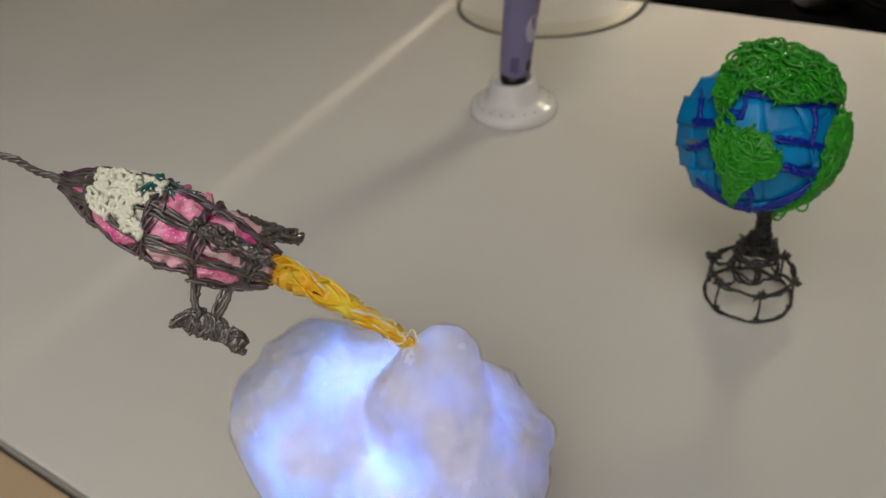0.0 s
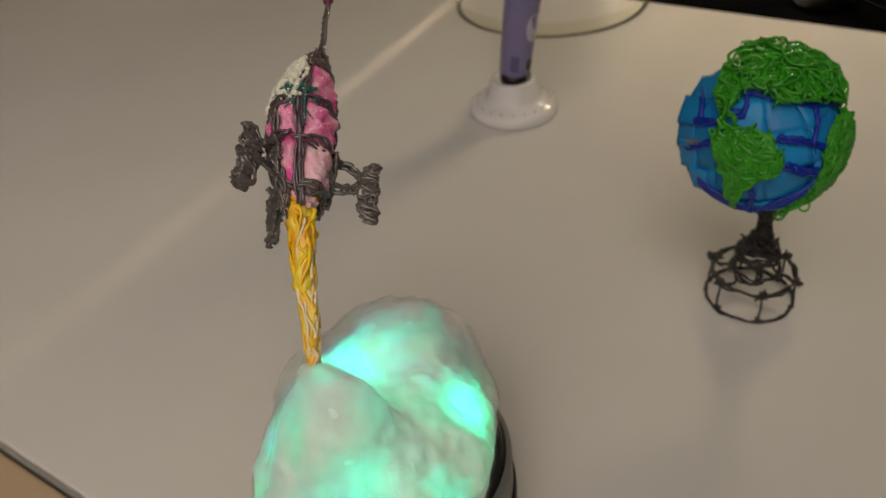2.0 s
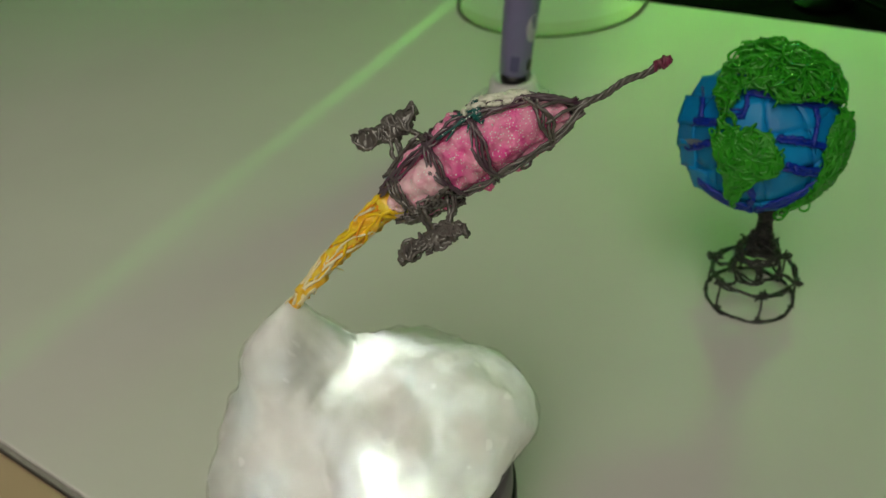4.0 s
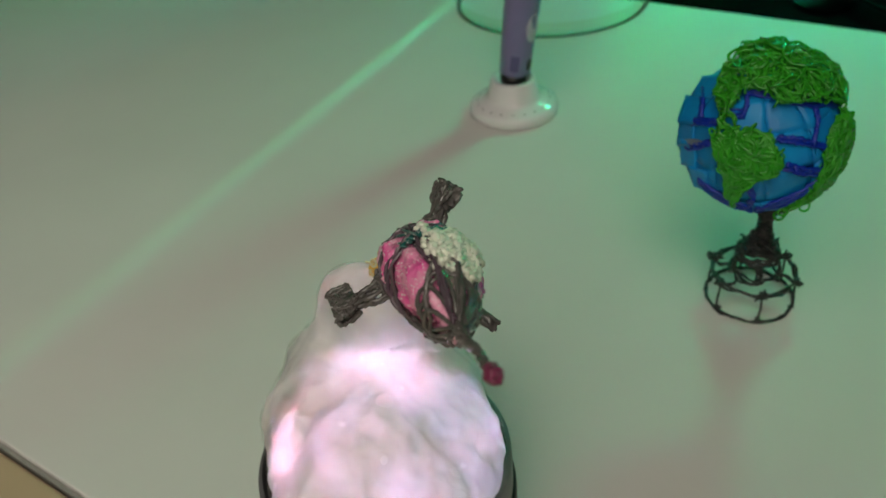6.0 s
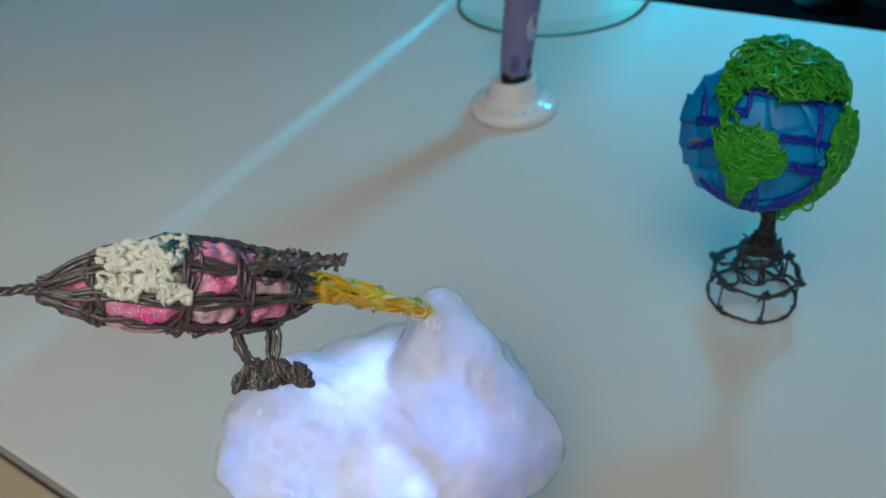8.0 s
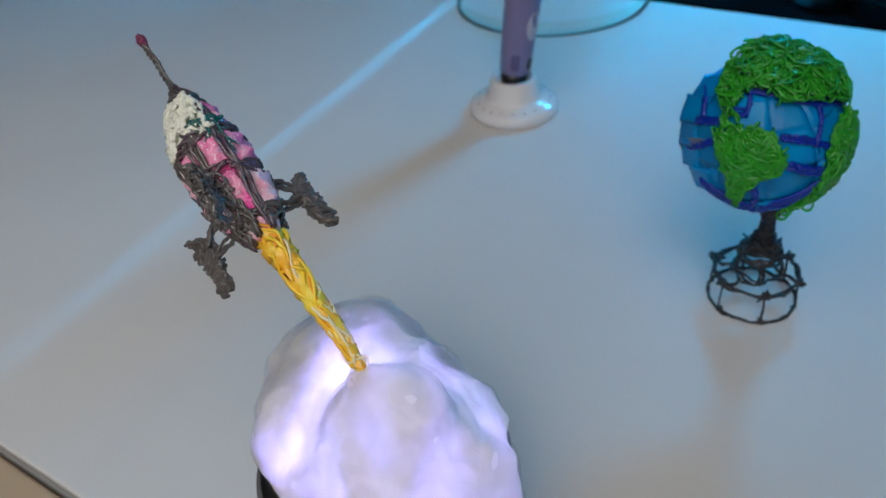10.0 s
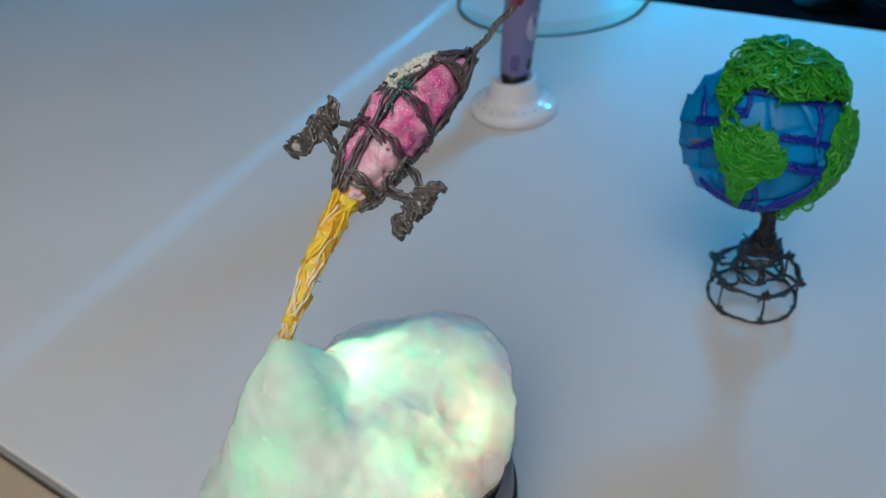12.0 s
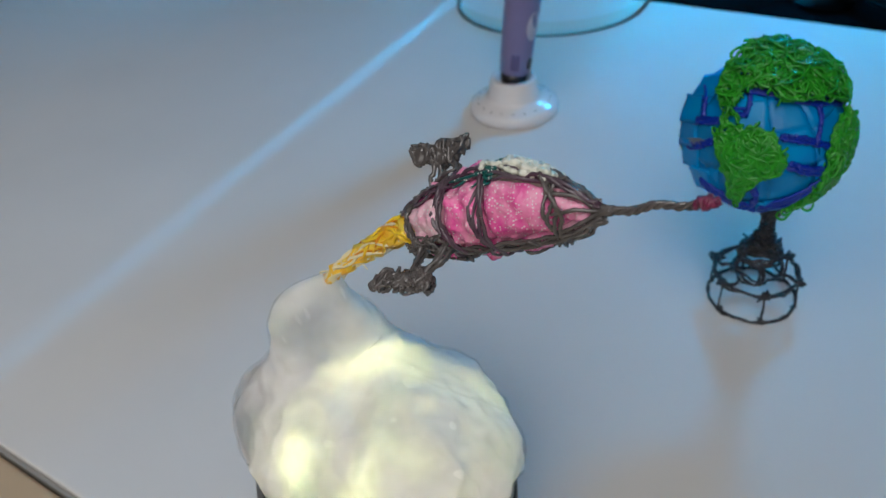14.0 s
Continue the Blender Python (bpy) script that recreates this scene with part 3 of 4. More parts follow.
def rocket():
    t = thing("rocket", pose(*FOOT), "toy rocket of dark grey threads with pink panels and yellow flame", "toy rocket")
    whites = []
    bands = [(-0.03, HOOPS[0])] + list(zip(HOOPS[:-1], HOOPS[1:])) + [(HOOPS[-1], 0.96)]
    for i, a0 in enumerate(RIBS):
        a1 = RIBS[(i + 1) % len(RIBS)]
        a1 += 360 if a1 < a0 else 0
        for k, (h0, h1) in enumerate(bands):
            mid = (a0 + a1) / 2
            white = k == 3 and -15 < mid < 60
            v, f = padding(h0 * LONG, h1 * LONG, a0 + 3, a1 - 3, 0.0030 if 0 < k < 4 else 0.0016, 7.3 * i + k)
            mat = CREAM if white else (PALE if (i * 5 + k * 3) % 4 == 0 or k == 0 else PINK)
            part("panel", link_mesh("panel", v, f, mat), t, "cream plastic panel" if white else "pink glittering panel")
            if white:
                whites.append((h0 * LONG, h1 * LONG, a0, a1))
    for h0, h1, a0, a1 in whites:
        for _ in range(14):
            s = Strands(6)
            o = random.uniform(0.0004, 0.0018)
            s.lay(smooth_line(squiggle(9, lambda u, v: on(h0 + (h1 - h0) * u, a0 + (a1 - a0) * v, o), 0.6, 2.0), 46), random.uniform(0.0005, 0.0008), 0, 0.3)
            part("cream_thread", s.mesh("cream_thread", CREAM), t, "cream plastic thread")
    for i, a in enumerate(RIBS):
        s = Strands(6)
        for k in range(4):
            da, o = (k - 1.5) * 4.4, 0.0003 + 0.0005 * (k % 2)
            s.lay([on(LONG * (-0.03 + 1.05 * j / 34), a + da * (1 + 0.4 * math.sin(j * 0.4 + i)) + 2.5 * math.sin(j * 0.5 + i * 2), o + 0.0005 * math.sin(j * 0.9 + k * 2.1)) for j in range(35)], 0.00050, 0, 0.30)
        bundle(s, "rib", GREY_FILAMENT if i % 3 else PURPLE_FILAMENT, t)
    for i, h in enumerate(HOOPS):
        s = Strands(6)
        for k in range(4):
            ds = (k - 1.5) * 0.00085
            s.lay([on(LONG * h + ds + 0.0007 * math.sin(j * 0.55 + i + k) + 0.0010 * math.sin(j * 0.21 + 2 * i), 360 * j / 48, 0.0006 + 0.0006 * math.sin(j * 0.7 + k * 1.7)) for j in range(49)], 0.00050, 0, 0.30)
        bundle(s, "hoop", PURPLE_FILAMENT if i in (1, 2) else GREY_FILAMENT, t)
    s = Strands(6)
    for _ in range(12):
        a, u = random.uniform(0, 360), random.uniform(0.02, 0.9)
        if 0.15 < u < 0.85 and (a > 280 or a < 120):
            continue
        s.lay(smooth_line([on(LONG * u, a, 0.0010), on(LONG * (u + 0.04), a + random.gauss(0, 14), 0.0017), on(LONG * (u + random.gauss(0.05, 0.05)), a + random.gauss(0, 22), 0.0012)], 10), 0.00045)
    bundle(s, "stray_thread", GREY_FILAMENT, t, "stray grey thread")
    for a in (-106, 37, 138, 200):
        s = Strands(6)
        for _ in range(12):
            o = random.uniform(0.0008, 0.0024)
            s.lay(smooth_line(squiggle(7, lambda u, v: on(LONG * (0.02 + 0.29 * u), a - 17 + 34 * v, o), 0.7, 1.6), 26), 0.00042, 0, 0.38)
        bundle(s, "root_tangle", GREY_FILAMENT, t, "tangled dark threads at a fin's root")
    s = Strands(6)
    for k in range(10):
        a = 30 * k
        s.lay(smooth_line([on(LONG * (0.35 + 0.25 * random.random()), a % 60 - 38 + 3 * k, 0.0012), on(LONG * 0.58, 20 - 6 * k, 0.0016), on(LONG * 0.60, 40 - 8 * k, 0.0010)], 12), 0.0004)
    bundle(s, "teal_thread", TEAL, t, "teal glittering thread")
    s = Strands(6)
    for k in range(9):
        a = 40 * k
        s.lay(smooth_line([on(LONG * 0.84, a, 0.0006), on(LONG * 0.93, a + 12, 0.0006), at(LONG * 1.0, 0.0011, a + 30), at(LONG * 1.06, 0.0008, a + 60)], 18), 0.00052)
    bundle(s, "nose_cone", GREY_FILAMENT, t)
    s = Strands(6)
    for k in range(3):
        s.lay([at(LONG * 0.97 + 0.0275 * j / 40, 0.00062, 120 * k + 34 * j) + UP * 0.0005 * math.sin(j * 0.33) for j in range(41)], 0.00058, 0.15)
    antenna = part("antenna", s.mesh("antenna", GREY_FILAMENT), t, "twisted grey antenna with a burgundy knob")
    s = Strands(6)
    s.lay(smooth_line([at(LONG + 0.0232 + 0.0048 * k / 33 + 0.0006 * math.sin(k * 2.3), 0.0007 + 0.0007 * math.sin(math.pi * k / 33), 110 * k) for k in range(34)], 110), 0.00050, 0, 0.3)
    part("knob", s.mesh("knob", BURGUNDY), antenna, "burgundy thread knob")
    fin(t, -106.5, 0.0192, 0.10, "dark grey lattice fin")
    fin(t, 37.1, 0.0204, 0.05, "dark grey lattice fin")
    fin(t, 137.8, 0.0218, 0.12, "dark grey lattice fin")
    # the flame, from the tail down into the cloud
    spine = smooth_line([TAIL - FOOT + AXIS * 0.003, TAIL - FOOT - AXIS * 0.004, TAIL.lerp(HORN, 0.5) - FOOT + UP * 0.0012 - AXIS * 0.0015, HORN - FOOT, HORN - FOOT + Vector((0.003, -0.003, -0.007))], 40)

    def flame_line(turn, twist, r0, r1, jitter):
        out = []
        for i, p in enumerate(spine):
            u = i / 39
            d = (spine[min(i + 1, 39)] - spine[max(i - 1, 0)]).normalized()
            x = d.cross(LEFT).normalized()
            y = d.cross(x)
            a = turn + twist * u + 0.9 * math.sin(u * 15 + turn * 3)
            r = (r0 * (1 - u) ** 1.3 + r1 * u) * (1 + jitter * math.sin(u * 14 + turn * 5))
            out.append(p + (x * math.cos(a) + y * math.sin(a)) * r)
        return out
    core = Strands(14)
    core.lay(spine, 0.0044, 0.82, 0.10)
    core.v = [p + Vector((noise.noise(p * 420), noise.noise(p * 420 + Vector((7, 0, 0))), noise.noise(p * 420 + Vector((0, 7, 0))))) * 0.0019 for p in core.v]
    flame = part("flame", core.mesh("flame", FLAME), t, "lumpy orange and yellow plastic flame")
    for mat, count, r0, label in ((YELLOW, 12, 0.0047, "yellow flame thread"), (ORANGE, 8, 0.0046, "orange flame thread"), (PALE_YELLOW, 18, 0.0048, "pale yellow flame thread")):
        for k in range(count):
            s = Strands(6)
            line = flame_line(2 * math.pi * (k + random.uniform(-0.3, 0.3)) / count, random.choice((-1, 1)) * random.uniform(2.0, 7.0), r0, 0.0010, 0.26)
            i0, i1 = random.randint(0, 14), random.randint(22, 38)
            if mat is ORANGE:
                i0, i1 = random.randint(0, 8), random.randint(14, 28)
            if mat is PALE_YELLOW:
                i0, i1 = random.randint(6, 28), 40
            s.lay(line[i0:i1], random.uniform(0.00036, 0.00062), 0.25, 0.35)
            part("flame_thread", s.mesh("flame_thread", mat), flame, label)
    for _ in range(9):        # short curls that stand off the lower flame
        i0 = random.randint(16, 34)
        p, s = spine[i0], Strands(5)
        s.lay(smooth_line([p + Vector([random.gauss(0, 0.0016) for _ in range(3)]) + (spine[min(39, i0 + 2 * q)] - p) for q in range(4)], 14), 0.00034, 0.3, 0.3)
        part("flame_thread", s.mesh("flame_thread", PALE_YELLOW), flame, "pale yellow flame thread")
    return t


# ---- the globe ----
GLOBE = Vector((0.1815, 0.0787, 0.0940))
GLOBE_R = 0.0325


def globe_frame():
    """Axes of the globe as seen from the camera's stand: to the right, up the picture, outwards."""
    out = (EYE - GLOBE).normalized()
    right = Vector((0, 0, 1)).cross(out).normalized()
    return right, out.cross(right), out


G_RIGHT, G_UP, G_OUT = globe_frame()


def ball(x, y, lift=0.0):
    """A point of the globe: x, y in radii across its near face, bent round past the edge."""
    r = math.hypot(x, y)
    a = r * 1.0
    k = math.sin(a) / r if r > 1e-6 else 1
    return (G_RIGHT * x * k + G_UP * y * k + G_OUT * math.cos(a)) * (GLOBE_R + lift)


def inside(poly, x, y):
    hit = False
    for i in range(len(poly)):
        (x0, y0), (x1, y1) = poly[i], poly[i - 1]
        if (y0 > y) != (y1 > y) and x < (x1 - x0) * (y - y0) / (y1 - y0) + x0:
            hit = not hit
    return hit


def face(x, y, lift=0.0):
    """A point of the globe's near side: x, y in radii straight across it."""
    r = math.hypot(x, y)
    k = math.asin(min(r, 0.985)) / r if r > 1e-6 else 1
    return ball(x * k, y * k, lift)


SEAMS = (
    ((-0.98, 0.05), (-0.75, 0.07), (-0.50, 0.08)), ((-0.97, -0.24), (-0.75, -0.23), (-0.54, -0.17)), ((-0.80, 0.60), (-0.72, 0.35), (-0.70, 0.08)),
    ((-0.26, 0.46), (0.05, 0.47), (0.30, 0.42), (0.55, 0.43), (0.82, 0.46)), ((-0.22, 0.46), (-0.20, 0.32), (-0.23, 0.20)), ((-0.42, 0.22), (-0.30, 0.20), (-0.20, 0.20)),
    ((0.20, -0.02), (0.45, -0.03), (0.78, -0.06)), ((0.34, -0.33), (0.55, -0.36), (0.78, -0.36)), ((0.52, 0.42), (0.60, 0.20), (0.58, -0.04)),
    ((-0.62, -0.66), (-0.40, -0.80), (-0.15, -0.90), (0.08, -0.93)), ((0.10, -0.93), (0.40, -0.78), (0.62, -0.60), (0.80, -0.38)), ((-0.02, -0.62), (0.05, -0.78), (0.02, -0.90)))

LANDS = (
    ("northern_land", ((-0.60, 0.50), (-0.56, 0.85), (-0.45, 1.35), (0.0, 1.9), (0.7, 1.6), (1.02, 0.95), (0.98, 0.52), (0.72, 0.50), (0.50, 0.42), (0.30, 0.36), (0.12, 0.36), (0.0, 0.48), (-0.22, 0.50), (-0.34, 0.32),
                       (-0.30, 0.12), (-0.44, 0.06), (-0.52, 0.24))),
    ("southern_land", ((-0.46, 0.08), (-0.10, 0.07), (0.12, 0.02), (0.24, -0.16), (0.34, -0.34), (0.26, -0.47), (0.06, -0.56), (-0.06, -0.78), (-0.19, -1.05), (-0.30, -0.88), (-0.36, -0.56), (-0.50, -0.28), (-0.54, -0.05))),
    ("eastern_land", ((0.86, 0.20), (1.05, 0.46), (1.45, 0.55), (1.7, 0.0), (1.35, -0.62), (0.86, -1.05), (0.52, -1.28), (0.52, -1.10), (0.80, -0.86), (0.86, -0.50), (0.80, -0.14))),
    ("western_land", ((-1.7, -0.9), (-2.1, -1.0), (-2.6, -0.4), (-2.6, 0.4), (-2.0, 0.5), (-1.8, -0.2))))


def globe():
    t = thing("globe", pose(*GLOBE), "globe of blue plastic sheets and scribbled green threads on a stand", "globe")
    # blue sheets, meridian by parallel, with a tilted axis
    tilt = Matrix((G_RIGHT, (G_UP * 0.80 + G_OUT * 0.60).normalized().cross(G_RIGHT) * -1, (G_UP * 0.80 + G_OUT * 0.60).normalized())).transposed()
    tilt = Matrix.Rotation(math.radians(8), 3, G_OUT) @ tilt
    lats, lons = [-84, -50, -22, 6, 34, 60, 84], [14 + 36 * k for k in range(10)]

    def spot(la, lo, r):
        la, lo = math.radians(la), math.radians(lo)
        return tilt @ Vector((math.cos(la) * math.cos(lo), math.cos(la) * math.sin(lo), math.sin(la))) * r
    for i in range(len(lats) - 1):
        for j in range(10):
            r = GLOBE_R * random.uniform(0.988, 1.018)
            over = random.uniform(0.2, 1.6)
            q = [spot(lats[i] - over, lons[j] - over, r * random.uniform(0.985, 1.015)), spot(lats[i] - over, lons[j] + 36 + over, r * random.uniform(0.985, 1.015)),
                 spot(lats[i + 1] + over, lons[j] + 36 + over, r * random.uniform(0.985, 1.015)), spot(lats[i + 1] + over, lons[j] - over, r * random.uniform(0.985, 1.015))]
            n, v, f = 5, [], []
            for layer in (0, 1):
                for a in range(n + 1):
                    for b in range(n + 1):
                        u, w = a / n, b / n
                        p = (q[0] * (1 - w) + q[1] * w) * (1 - u) + (q[3] * (1 - w) + q[2] * w) * u
                        if a in (0, n) or b in (0, n):
                            p = p + Vector((random.gauss(0, 1), random.gauss(0, 1), random.gauss(0, 1))) * 0.00035
                        v.append(p.normalized() * (0.22 * p.length + 0.78 * r) * (1.0 - 0.02 * layer + 0.022 * noise.noise(p * 110)))
            m = (n + 1) ** 2
            for a in range(n):
                for b in range(n):
                    k = a * (n + 1) + b
                    f += [(k, k + 1, k + n + 2, k + n + 1), (m + k, m + k + n + 1, m + k + n + 2, m + k + 1)]
            ring = [b for b in range(n + 1)] + [a * (n + 1) + n for a in range(1, n + 1)] + [n * (n + 1) + b for b in range(n - 1, -1, -1)] + [a * (n + 1) for a in range(n - 1, 0, -1)]
            for k in range(len(ring)):
                a, b = ring[k], ring[(k + 1) % len(ring)]
                f.append((b, a, m + a, m + b))
            part("sheet", link_mesh("sheet", v, f, SEA), t)
    for y, x0, x1, lift in ((0.62, -0.70, -1.10, 0.0020), (0.24, -0.86, -1.18, 0.0034), (-0.10, -0.90, -1.22, 0.0022), (-0.42, -0.82, -1.16, 0.0018), (-0.80, -0.62, -0.95, 0.0015)):
        v, f, n = [], [], 6
        for layer in (0, 1):
            for a in range(n + 1):
                for b in range(n + 1):
                    u, w = a / n, b / n
                    q = ball(x0 + 0.04 * random.random(), y, 0.0004).lerp(ball(x1 + (0.05 * random.random() if a == n else 0), y, lift), u)
                    h = ball(x0, y + 0.22, 0.0004).lerp(ball(x1, y + 0.22, lift), u) - ball(x0, y - 0.22, 0.0004).lerp(ball(x1, y - 0.22, lift), u)
                    v.append((q + h * (w - 0.5) * (1 + 0.08 * noise.noise(q * 300))) * (1 - 0.018 * layer))
        m = (n + 1) ** 2
        for a in range(n):
            for b in range(n):
                k = a * (n + 1) + b
                f += [(k, k + 1, k + n + 2, k + n + 1), (m + k, m + k + n + 1, m + k + n + 2, m + k + 1)]
        ring = [b for b in range(n + 1)] + [a * (n + 1) + n for a in range(1, n + 1)] + [n * (n + 1) + b for b in range(n - 1, -1, -1)] + [a * (n + 1) for a in range(n - 1, 0, -1)]
        for k in range(len(ring)):
            a, b = ring[k], ring[(k + 1) % len(ring)]
            f.append((b, a, m + a, m + b))
        part("loose_sheet", link_mesh("loose_sheet", v, f, SEA), t, "blue sheet with a loose edge")
    part("core", lathe("core", [(GLOBE_R * 0.93 * math.cos(math.radians(a)), GLOBE_R * 0.93 * math.sin(math.radians(a))) for a in range(-88, 89, 8)], SEA, 32), t)
    for line in SEAMS:
        s = Strands(6)
        for k in range(4):
            s.lay(smooth_line([face(x + random.gauss(0, 0.008), y + (k - 1.5) * 0.022 + random.gauss(0, 0.008), 0.0004 + 0.0005 * random.random()) for x, y in line], 26), 0.00075, 0, 0.25)
        bundle(s, "seam", SEAM, t, "deep blue seam threads")
    for x, y, w, h in ((-0.74, -0.185, 0.10, 0.035), (-0.10, 0.55, 0.22, 0.05), (0.36, 0.44, 0.16, 0.04)):
        v = [face(x + w * math.cos(a) * (1 + 0.3 * math.sin(3 * a)), y + h * math.sin(a), lift) for lift in (0.0012, 0.0002) for a in [2 * math.pi * q / 16 for q in range(16)]]
        part("pale_patch", link_mesh("pale_patch", v, [tuple(range(16))] + [(q, 16 + q, 16 + (q + 1) % 16, (q + 1) % 16) for q in range(16)], PALE_PATCH, False), t, "pale grey gap in the blue sheets")
    for name, poly in LANDS:
        s = Strands(5)
        xs, ys = [p[0] for p in poly], [p[1] for p in poly]
        area = (max(xs) - min(xs)) * (max(ys) - min(ys))
        north, made = name == "northern_land", 0
        while made < 84 * area + (70 if name == "southern_land" else 26):
            x, y = random.uniform(min(xs), max(xs)), random.uniform(min(ys), max(ys))
            if not inside(poly, x, y):
                continue
            a, line, bend = random.uniform(0, 6.3), [], random.choice((-1, 1)) * random.uniform(0.10, 0.45)
            if name == "eastern_land":
                a = random.choice((1.2, -1.9)) + random.gauss(0, 0.3)
                bend *= 0.3
            low = 0.0004 + random.uniform(0, 0.0022) + (random.uniform(0.0008, 0.0044) if north else 0)
            for q in range(random.randint(12, 26)):
                a += bend + random.gauss(0, 0.12)
                nx, ny = x + math.cos(a) * 0.048, y + math.sin(a) * 0.048
                if not inside(poly, nx, ny) and random.random() > 0.04:
                    a += 1.2 if bend > 0 else -1.2
                    continue
                x, y = nx, ny
                line.append(ball(x, y, low + 0.0006 * math.sin(q * 0.7 + low * 9000)))
            if len(line) > 3:
                s.lay(smooth_line(line, len(line) * 2), random.uniform(0.00046, 0.00064), 0, 0.2)
                made += 1
        for _ in range(16 if north else 5):       # curls that stand off the rim
            x, y = random.choice(poly)
            p = ball(x, y, 0.0012)
            u = p.normalized()
            w = u.orthogonal().normalized()
            r = random.uniform(0.0012, 0.0024)
            s.lay([p + u * (r * (1 - math.cos(q * 0.55)) * 0.8) + (w * math.sin(q * 0.55) + u.cross(w) * 0.12 * q / 4) * r for q in range(13)], 0.00055, 0.2, 0.2)
        part(name, s.mesh(name, GREEN), t, "scribbled green threads")
    return t


def globe_stand():
    c = Vector((0.192, 0.0787, 0.0))
    t = thing("globe_stand", pose(*c), "dark grey wire stand of plastic threads under the globe", "stand")

    def ring(name, r, z, thick, lay, rough=0.0004):
        s = Strands(6)
        for k in range(lay):
            s.lay([((r + rough * math.sin(j * 0.8 + k * 2)) * math.cos(2 * math.pi * j / 48), (r + rough * math.cos(j * 0.7 + k)) * math.sin(2 * math.pi * j / 48), z + 0.0006 * k + 0.8 * rough * math.sin(j * 1.1 + k)) for j in range(49)], thick, 0, 0.28)
        return part(name, s.mesh(name, STAND_GREY), t)
    ring("foot_ring", 0.0205, 0.0009, 0.0007, 2)
    ring("upper_ring", 0.0192, 0.0158, 0.00065, 3, 0.0008)
    for k in range(6):
        a = math.radians(60 * k + 12)
        s = Strands(6)
        s.lay(smooth_line([(0.0205 * math.cos(a), 0.0205 * math.sin(a), 0.0008), (0.0202 * math.cos(a), 0.0202 * math.sin(a), 0.008), (0.0195 * math.cos(a), 0.0195 * math.sin(a), 0.0160)], 8), 0.00055)
        post = part("post", s.mesh("post", STAND_GREY), t)
        s = Strands(6)
        for z, knots, wide in ((0.0168, 8, 0.0015), (0.0016, 3, 0.0007)):
            for _ in range(knots):
                p = Vector((0.0198 * math.cos(a), 0.0198 * math.sin(a), z))
                s.lay(smooth_line([p + Vector((random.gauss(0, wide), random.gauss(0, wide), random.gauss(0, 0.6 * wide))) for _ in range(5)], 14), 0.00055, 0, 0.3)
        for v0, v1, f0, f1 in s.pieces:
            part("thread", link_mesh("thread", s.v[v0:v1], [tuple(q - v0 for q in f) for f in s.f[f0:f1]], STAND_GREY), post)
        s = Strands(6)
        for m in range(2):
            s.lay(smooth_line([(0.0195 * math.cos(a), 0.0195 * math.sin(a), 0.0162), (0.0155 * math.cos(a + 0.2), 0.0155 * math.sin(a + 0.2), 0.0158 + 0.0009 * m), (0.0108 * math.cos(a + 0.1), 0.0108 * math.sin(a + 0.1), 0.0174)], 10), 0.0006, 0, 0.3)
        if k != 4:
            part("arm", s.mesh("arm", STAND_GREY), t)
    s = Strands(6)
    for k in range(36):
        u = k / 35
        if 0.10 < u < 0.36:
            continue
        z = 0.0172 + 0.0240 * u
        r = float(np.interp(u, (0, 0.1, 0.36, 0.55, 0.75, 1), (0.0112, 0.0108, 0.0098, 0.0086, 0.0052, 0.0030)))
        a0 = random.uniform(0, 6.3)
        s.lay([(r * (1 + 0.14 * math.sin(j * 1.3 + k)) * math.cos(a0 + j * 0.33) + 0.001 * u, r * (1 + 0.14 * math.cos(j * 1.7 + k)) * math.sin(a0 + j * 0.33), z + 0.0009 * math.sin(j * 0.9 + k * 2)) for j in range(random.randint(12, 18))], 0.00065, 0, 0.3)
    for k in range(5):        # loops that leave gaps under the bulge
        a = 2 * math.pi * k / 5 + 0.5
        for m in range(3):
            b = a + 0.10 * (m - 1)
            s.lay(smooth_line([(0.0110 * math.cos(b), 0.0110 * math.sin(b), 0.0175), (0.0112 * math.cos(b + 0.1), 0.0112 * math.sin(b + 0.1), 0.0215), (0.0092 * math.cos(b), 0.0092 * math.sin(b), 0.0272)], 12), 0.0006, 0, 0.3)
    for k in range(26):
        a, r = random.uniform(0, 6.3), random.uniform(0.005, 0.0085)
        q = Vector((r * math.cos(a), r * math.sin(a), random.uniform(0.0270, 0.036)))
        s.lay(smooth_line([q + Vector((random.gauss(0, 0.0022), random.gauss(0, 0.0022), random.gauss(0, 0.0018))) for _ in range(5)], 16), 0.0006, 0, 0.3)
    bundle(s, "column", STAND_GREY, t, "thick column of wound grey threads")
    s = Strands(6)
    for k in range(16):
        z = 0.0405 + 0.0225 * k / 15
        r = float(np.interp(k / 15, (0, 0.3, 0.55, 1), (0.0030, 0.0026, 0.0052, 0.0066)))
        s.lay([(0.001 + r * math.cos(j * 0.36 + k), r * math.sin(j * 0.36 + k), z + 0.0004 * math.sin(j + k)) for j in range(19)], 0.0008)
    bundle(s, "neck", STAND_GREY, t)


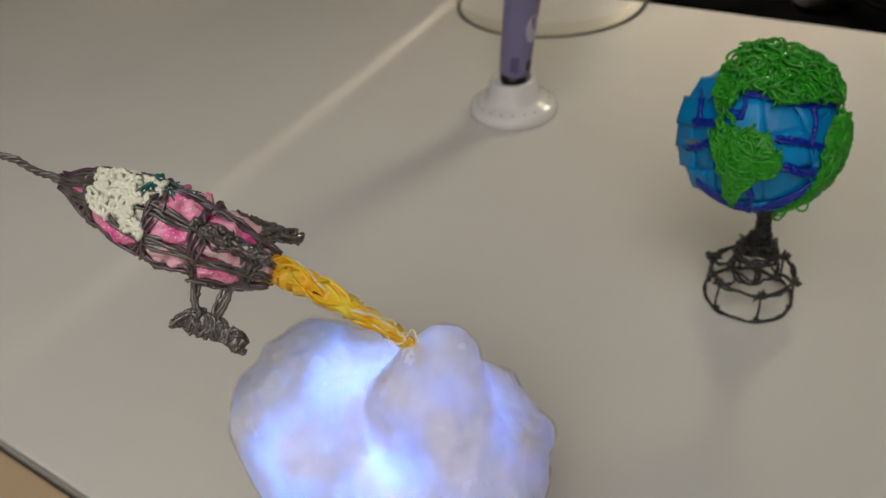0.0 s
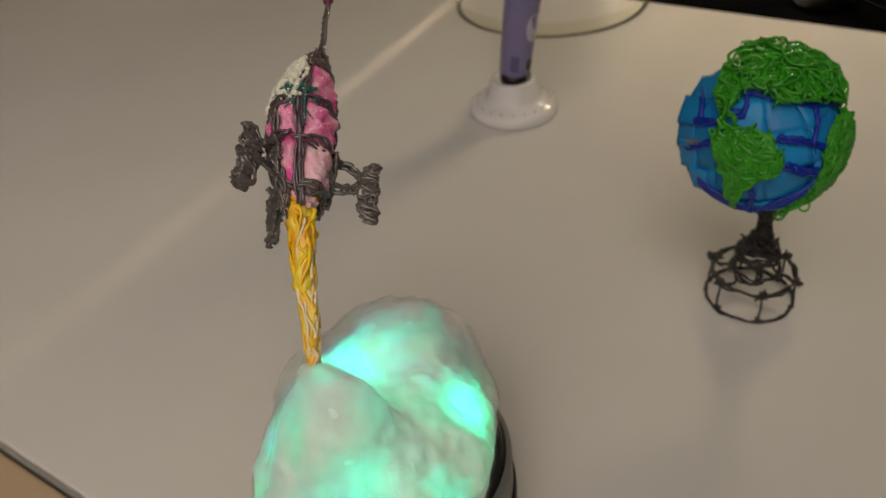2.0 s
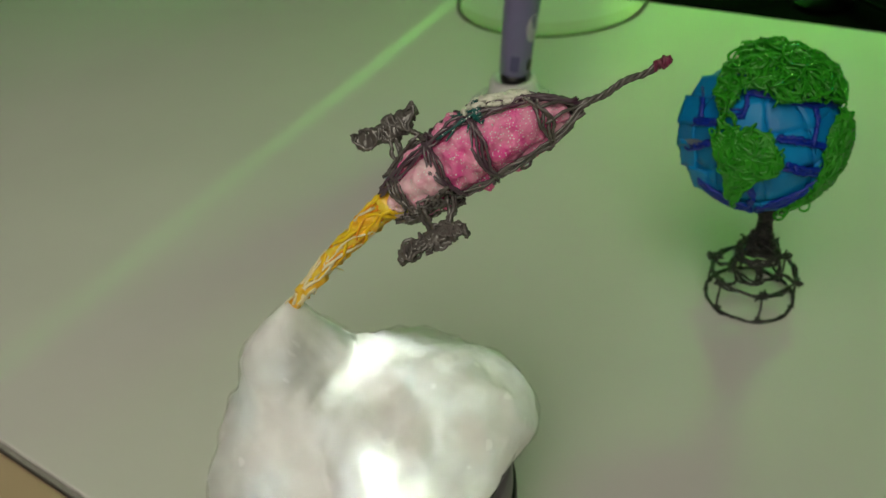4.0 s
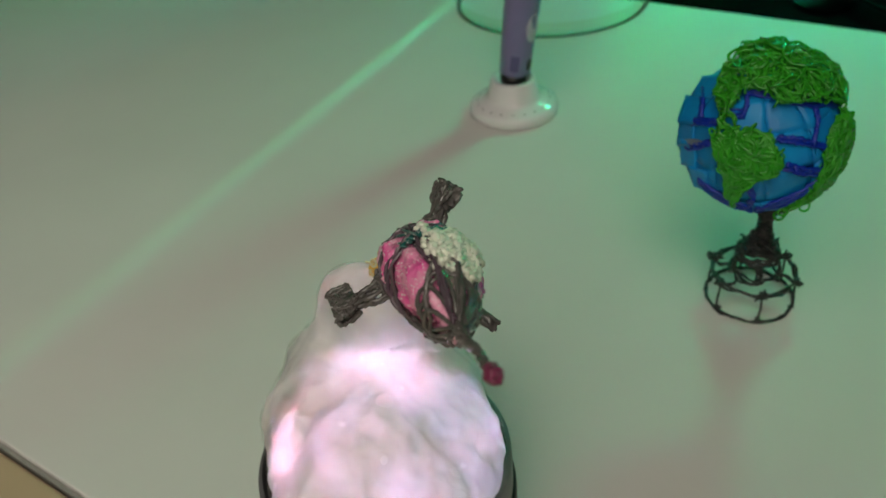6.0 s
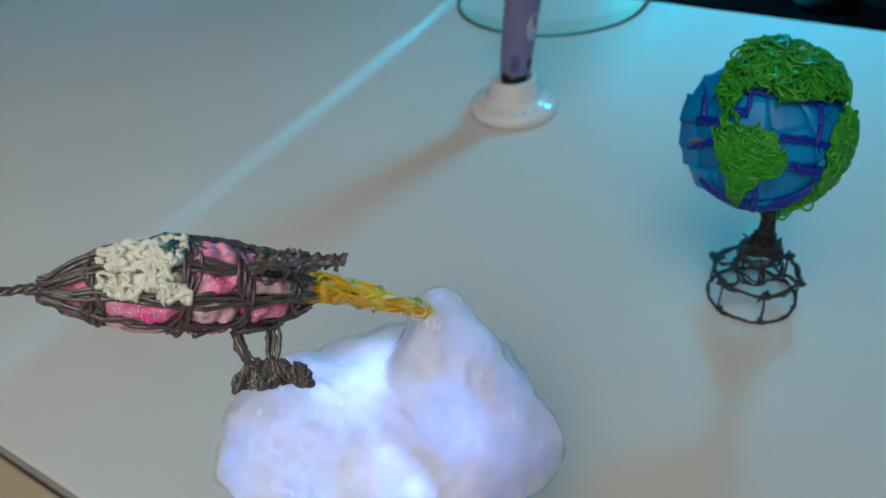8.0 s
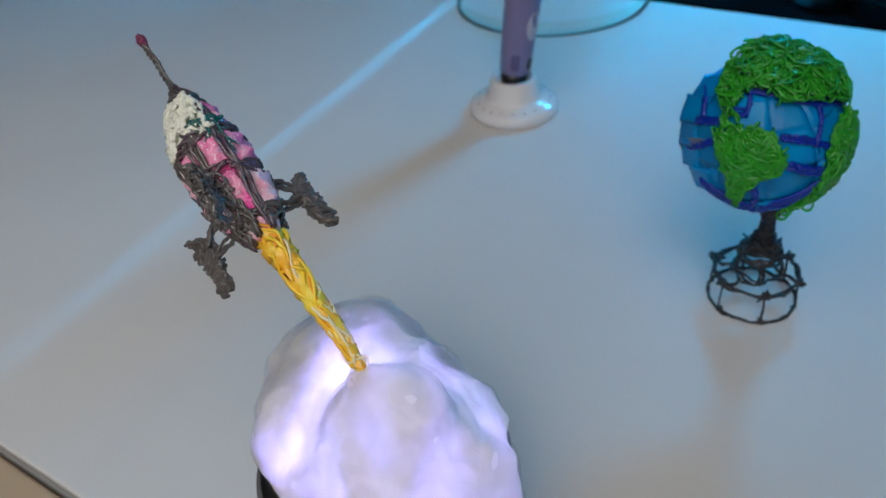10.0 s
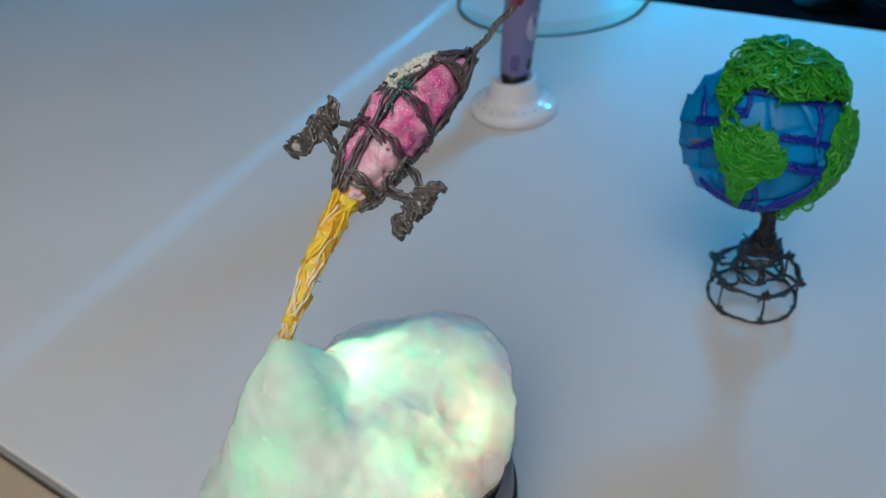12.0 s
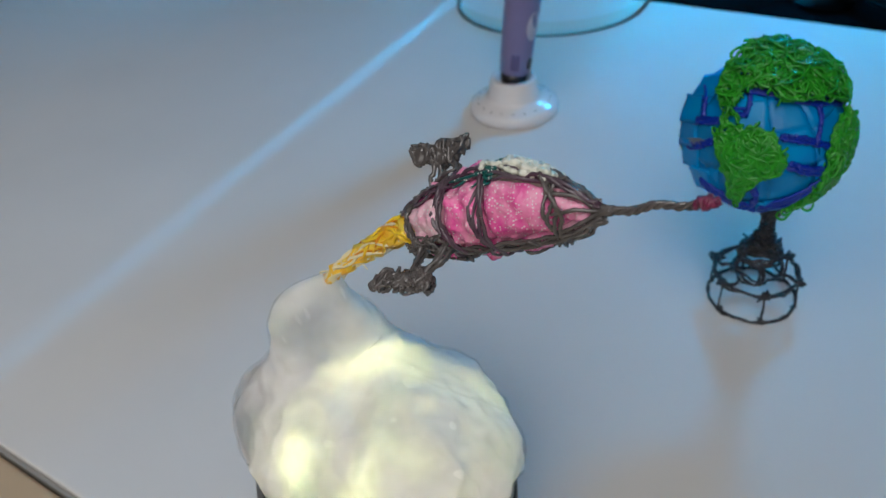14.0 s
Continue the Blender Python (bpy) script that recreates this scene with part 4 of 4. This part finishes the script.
# ---- the drawing pen in its holder, the glass dish ----
def pen():
    h = thing("pen_holder", pose(0.139, 0.307, 0), "round white plastic pen holder with a ring of dark holes", "pen holder")
    part("base", lathe("base", [(0.0300, 0), (0.0312, 0.001), (0.0316, 0.004), (0.0308, 0.0068), (0.0285, 0.0086), (0.0235, 0.0100), (0.0205, 0.0112), (0.0182, 0.0135), (0.0160, 0.0245), (0.0153, 0.0258), (0.0122, 0.0258), (0.0115, 0.0225), (0.010, 0.0205)], WHITE_PLASTIC, 72), h)
    for k in range(20):
        a = 2 * math.pi * k / 20
        d = part("hole", lathe("hole", [(0.0007, 0), (0.0007, 0.0004), (0.0003, 0.0006)], BLACK, 10), h, "small dark hole")
        d.location = (0.0256 * math.cos(a), 0.0256 * math.sin(a), 0.0092)
    p = thing("pen", pose(0.139, 0.307, 0.0215) @ pose(0, 0, 0, 0, 8.0, 0), "lilac 3D drawing pen standing upright in a white holder", "pen")
    part("nozzle", lathe("nozzle", [(0.002, -0.001), (0.0088, 0.0005), (0.0094, 0.003), (0.0094, 0.0085)], BLACK, 40), p, "black nozzle")
    part("barrel", lathe("barrel", [(0.0098, 0.0080), (0.0104, 0.0088), (0.0110, 0.025), (0.0122, 0.060), (0.0128, 0.10), (0.0120, 0.15), (0.0095, 0.165)], LILAC, 56), p)

    def patch(name, w, hgt, x, z, mat, r, round_off, label):
        """A shallow plate bent round the barrel."""
        v, f, n = [], [], 20
        for rr in (r, r - 0.0008):
            for k in range(n):
                a = 2 * math.pi * k / n
                ca, sa = math.cos(a), math.sin(a)
                px = math.copysign(abs(ca) ** round_off, ca) * w / 2
                pz = math.copysign(abs(sa) ** round_off, sa) * hgt / 2
                ang = (x + px) / r
                v.append((rr * math.sin(ang), -rr * math.cos(ang), z + pz))
        f.append(tuple(range(n)))
        f += [(k, n + k, n + (k + 1) % n, (k + 1) % n) for k in range(n)]
        part(name, link_mesh(name, v, f, mat, False), p, label)
    patch("button", 0.0062, 0.0115, -0.0042, 0.018, LILAC_DARK, 0.0112, 0.35, "dark lilac button")
    patch("port", 0.0058, 0.0085, 0.0080, 0.0165, BLACK, 0.0112, 0.8, "black port")
    patch("emblem", 0.0110, 0.0190, 0.0065, 0.043, PALE_LILAC, 0.0121, 1.0, "pale oval emblem")


def dish():
    t = thing("glass_dish", pose(0.2325, 0.4985, 0), "round shallow clear glass dish with a dark rim line", "dish")
    part("bowl", lathe("bowl", [(0.084, 0.0006), (0.0875, 0.0008), (0.0880, 0.0040), (0.0885, 0.014)], GLASS, 96, True, False), t)
    s = Strands(6)
    s.lay([(0.0872 * math.cos(2 * math.pi * j / 120), 0.0872 * math.sin(2 * math.pi * j / 120), 0.0012) for j in range(121)], 0.0006, 0, 0.03)
    part("rim_line", s.mesh("rim_line", RIM), t, "dark line round the foot")


room()
desk()
backdrop()
platter = turntable()
cloud = cotton_cloud()
led_drums = led_cluster()
mood, mood_drum = colour_lamp("mood_lamp", look(MOOD, (0.12, 0.16, 0.0)) @ pose(0, 0, 0, 180, 0, 0), 0.040, 0.100, 32, MOOD_COLOURS, "colour-changing mood lamp behind the desk")
# helper, no real lamp: draws the caustic streak across the desk
beam, beam_drum = colour_lamp("streak_helper", look(BEAM, BEAM_END) @ pose(0, 0, 0, 180, 0, 90), 0.004, 0.030, 15, STREAK_COLOURS, "unseen helper lamp added to cast the dish rim's streak of light")
streak_cheeks(beam)
lamp_stand(beam, BEAM, -0.0695)
lamp_stand(mood, MOOD, -0.0695)
ship = rocket()
globe()
globe_stand()
pen()
dish()


def motions():
    times = [0.5 * k for k in range(29)]
    for ob, z in ((cloud, 0.046), (ship, FOOT.z), (platter, 0.0)):
        walk(ob, [(t, pose(0, 0, z, 0, 0, SPIN * t)) for t in times])
    for drum, ahead in led_drums:
        walk(drum, [(t, pose(0, 0, 0, LED_SPIN * t + ahead, 0, 0)) for t in times])
    turns = ((0, 0), (2.4, 12), (3.0, 52), (4.2, 95), (5.3, 130), (6.0, 158), (6.5, 182), (7.5, 208), (8.2, 216), (9.3, 240), (10.3, 256), (14, 270))
    for drum in (mood_drum, beam_drum):
        walk(drum, [(t, pose(0, 0, 0, a, 0, 0)) for t, a in turns])


motions()
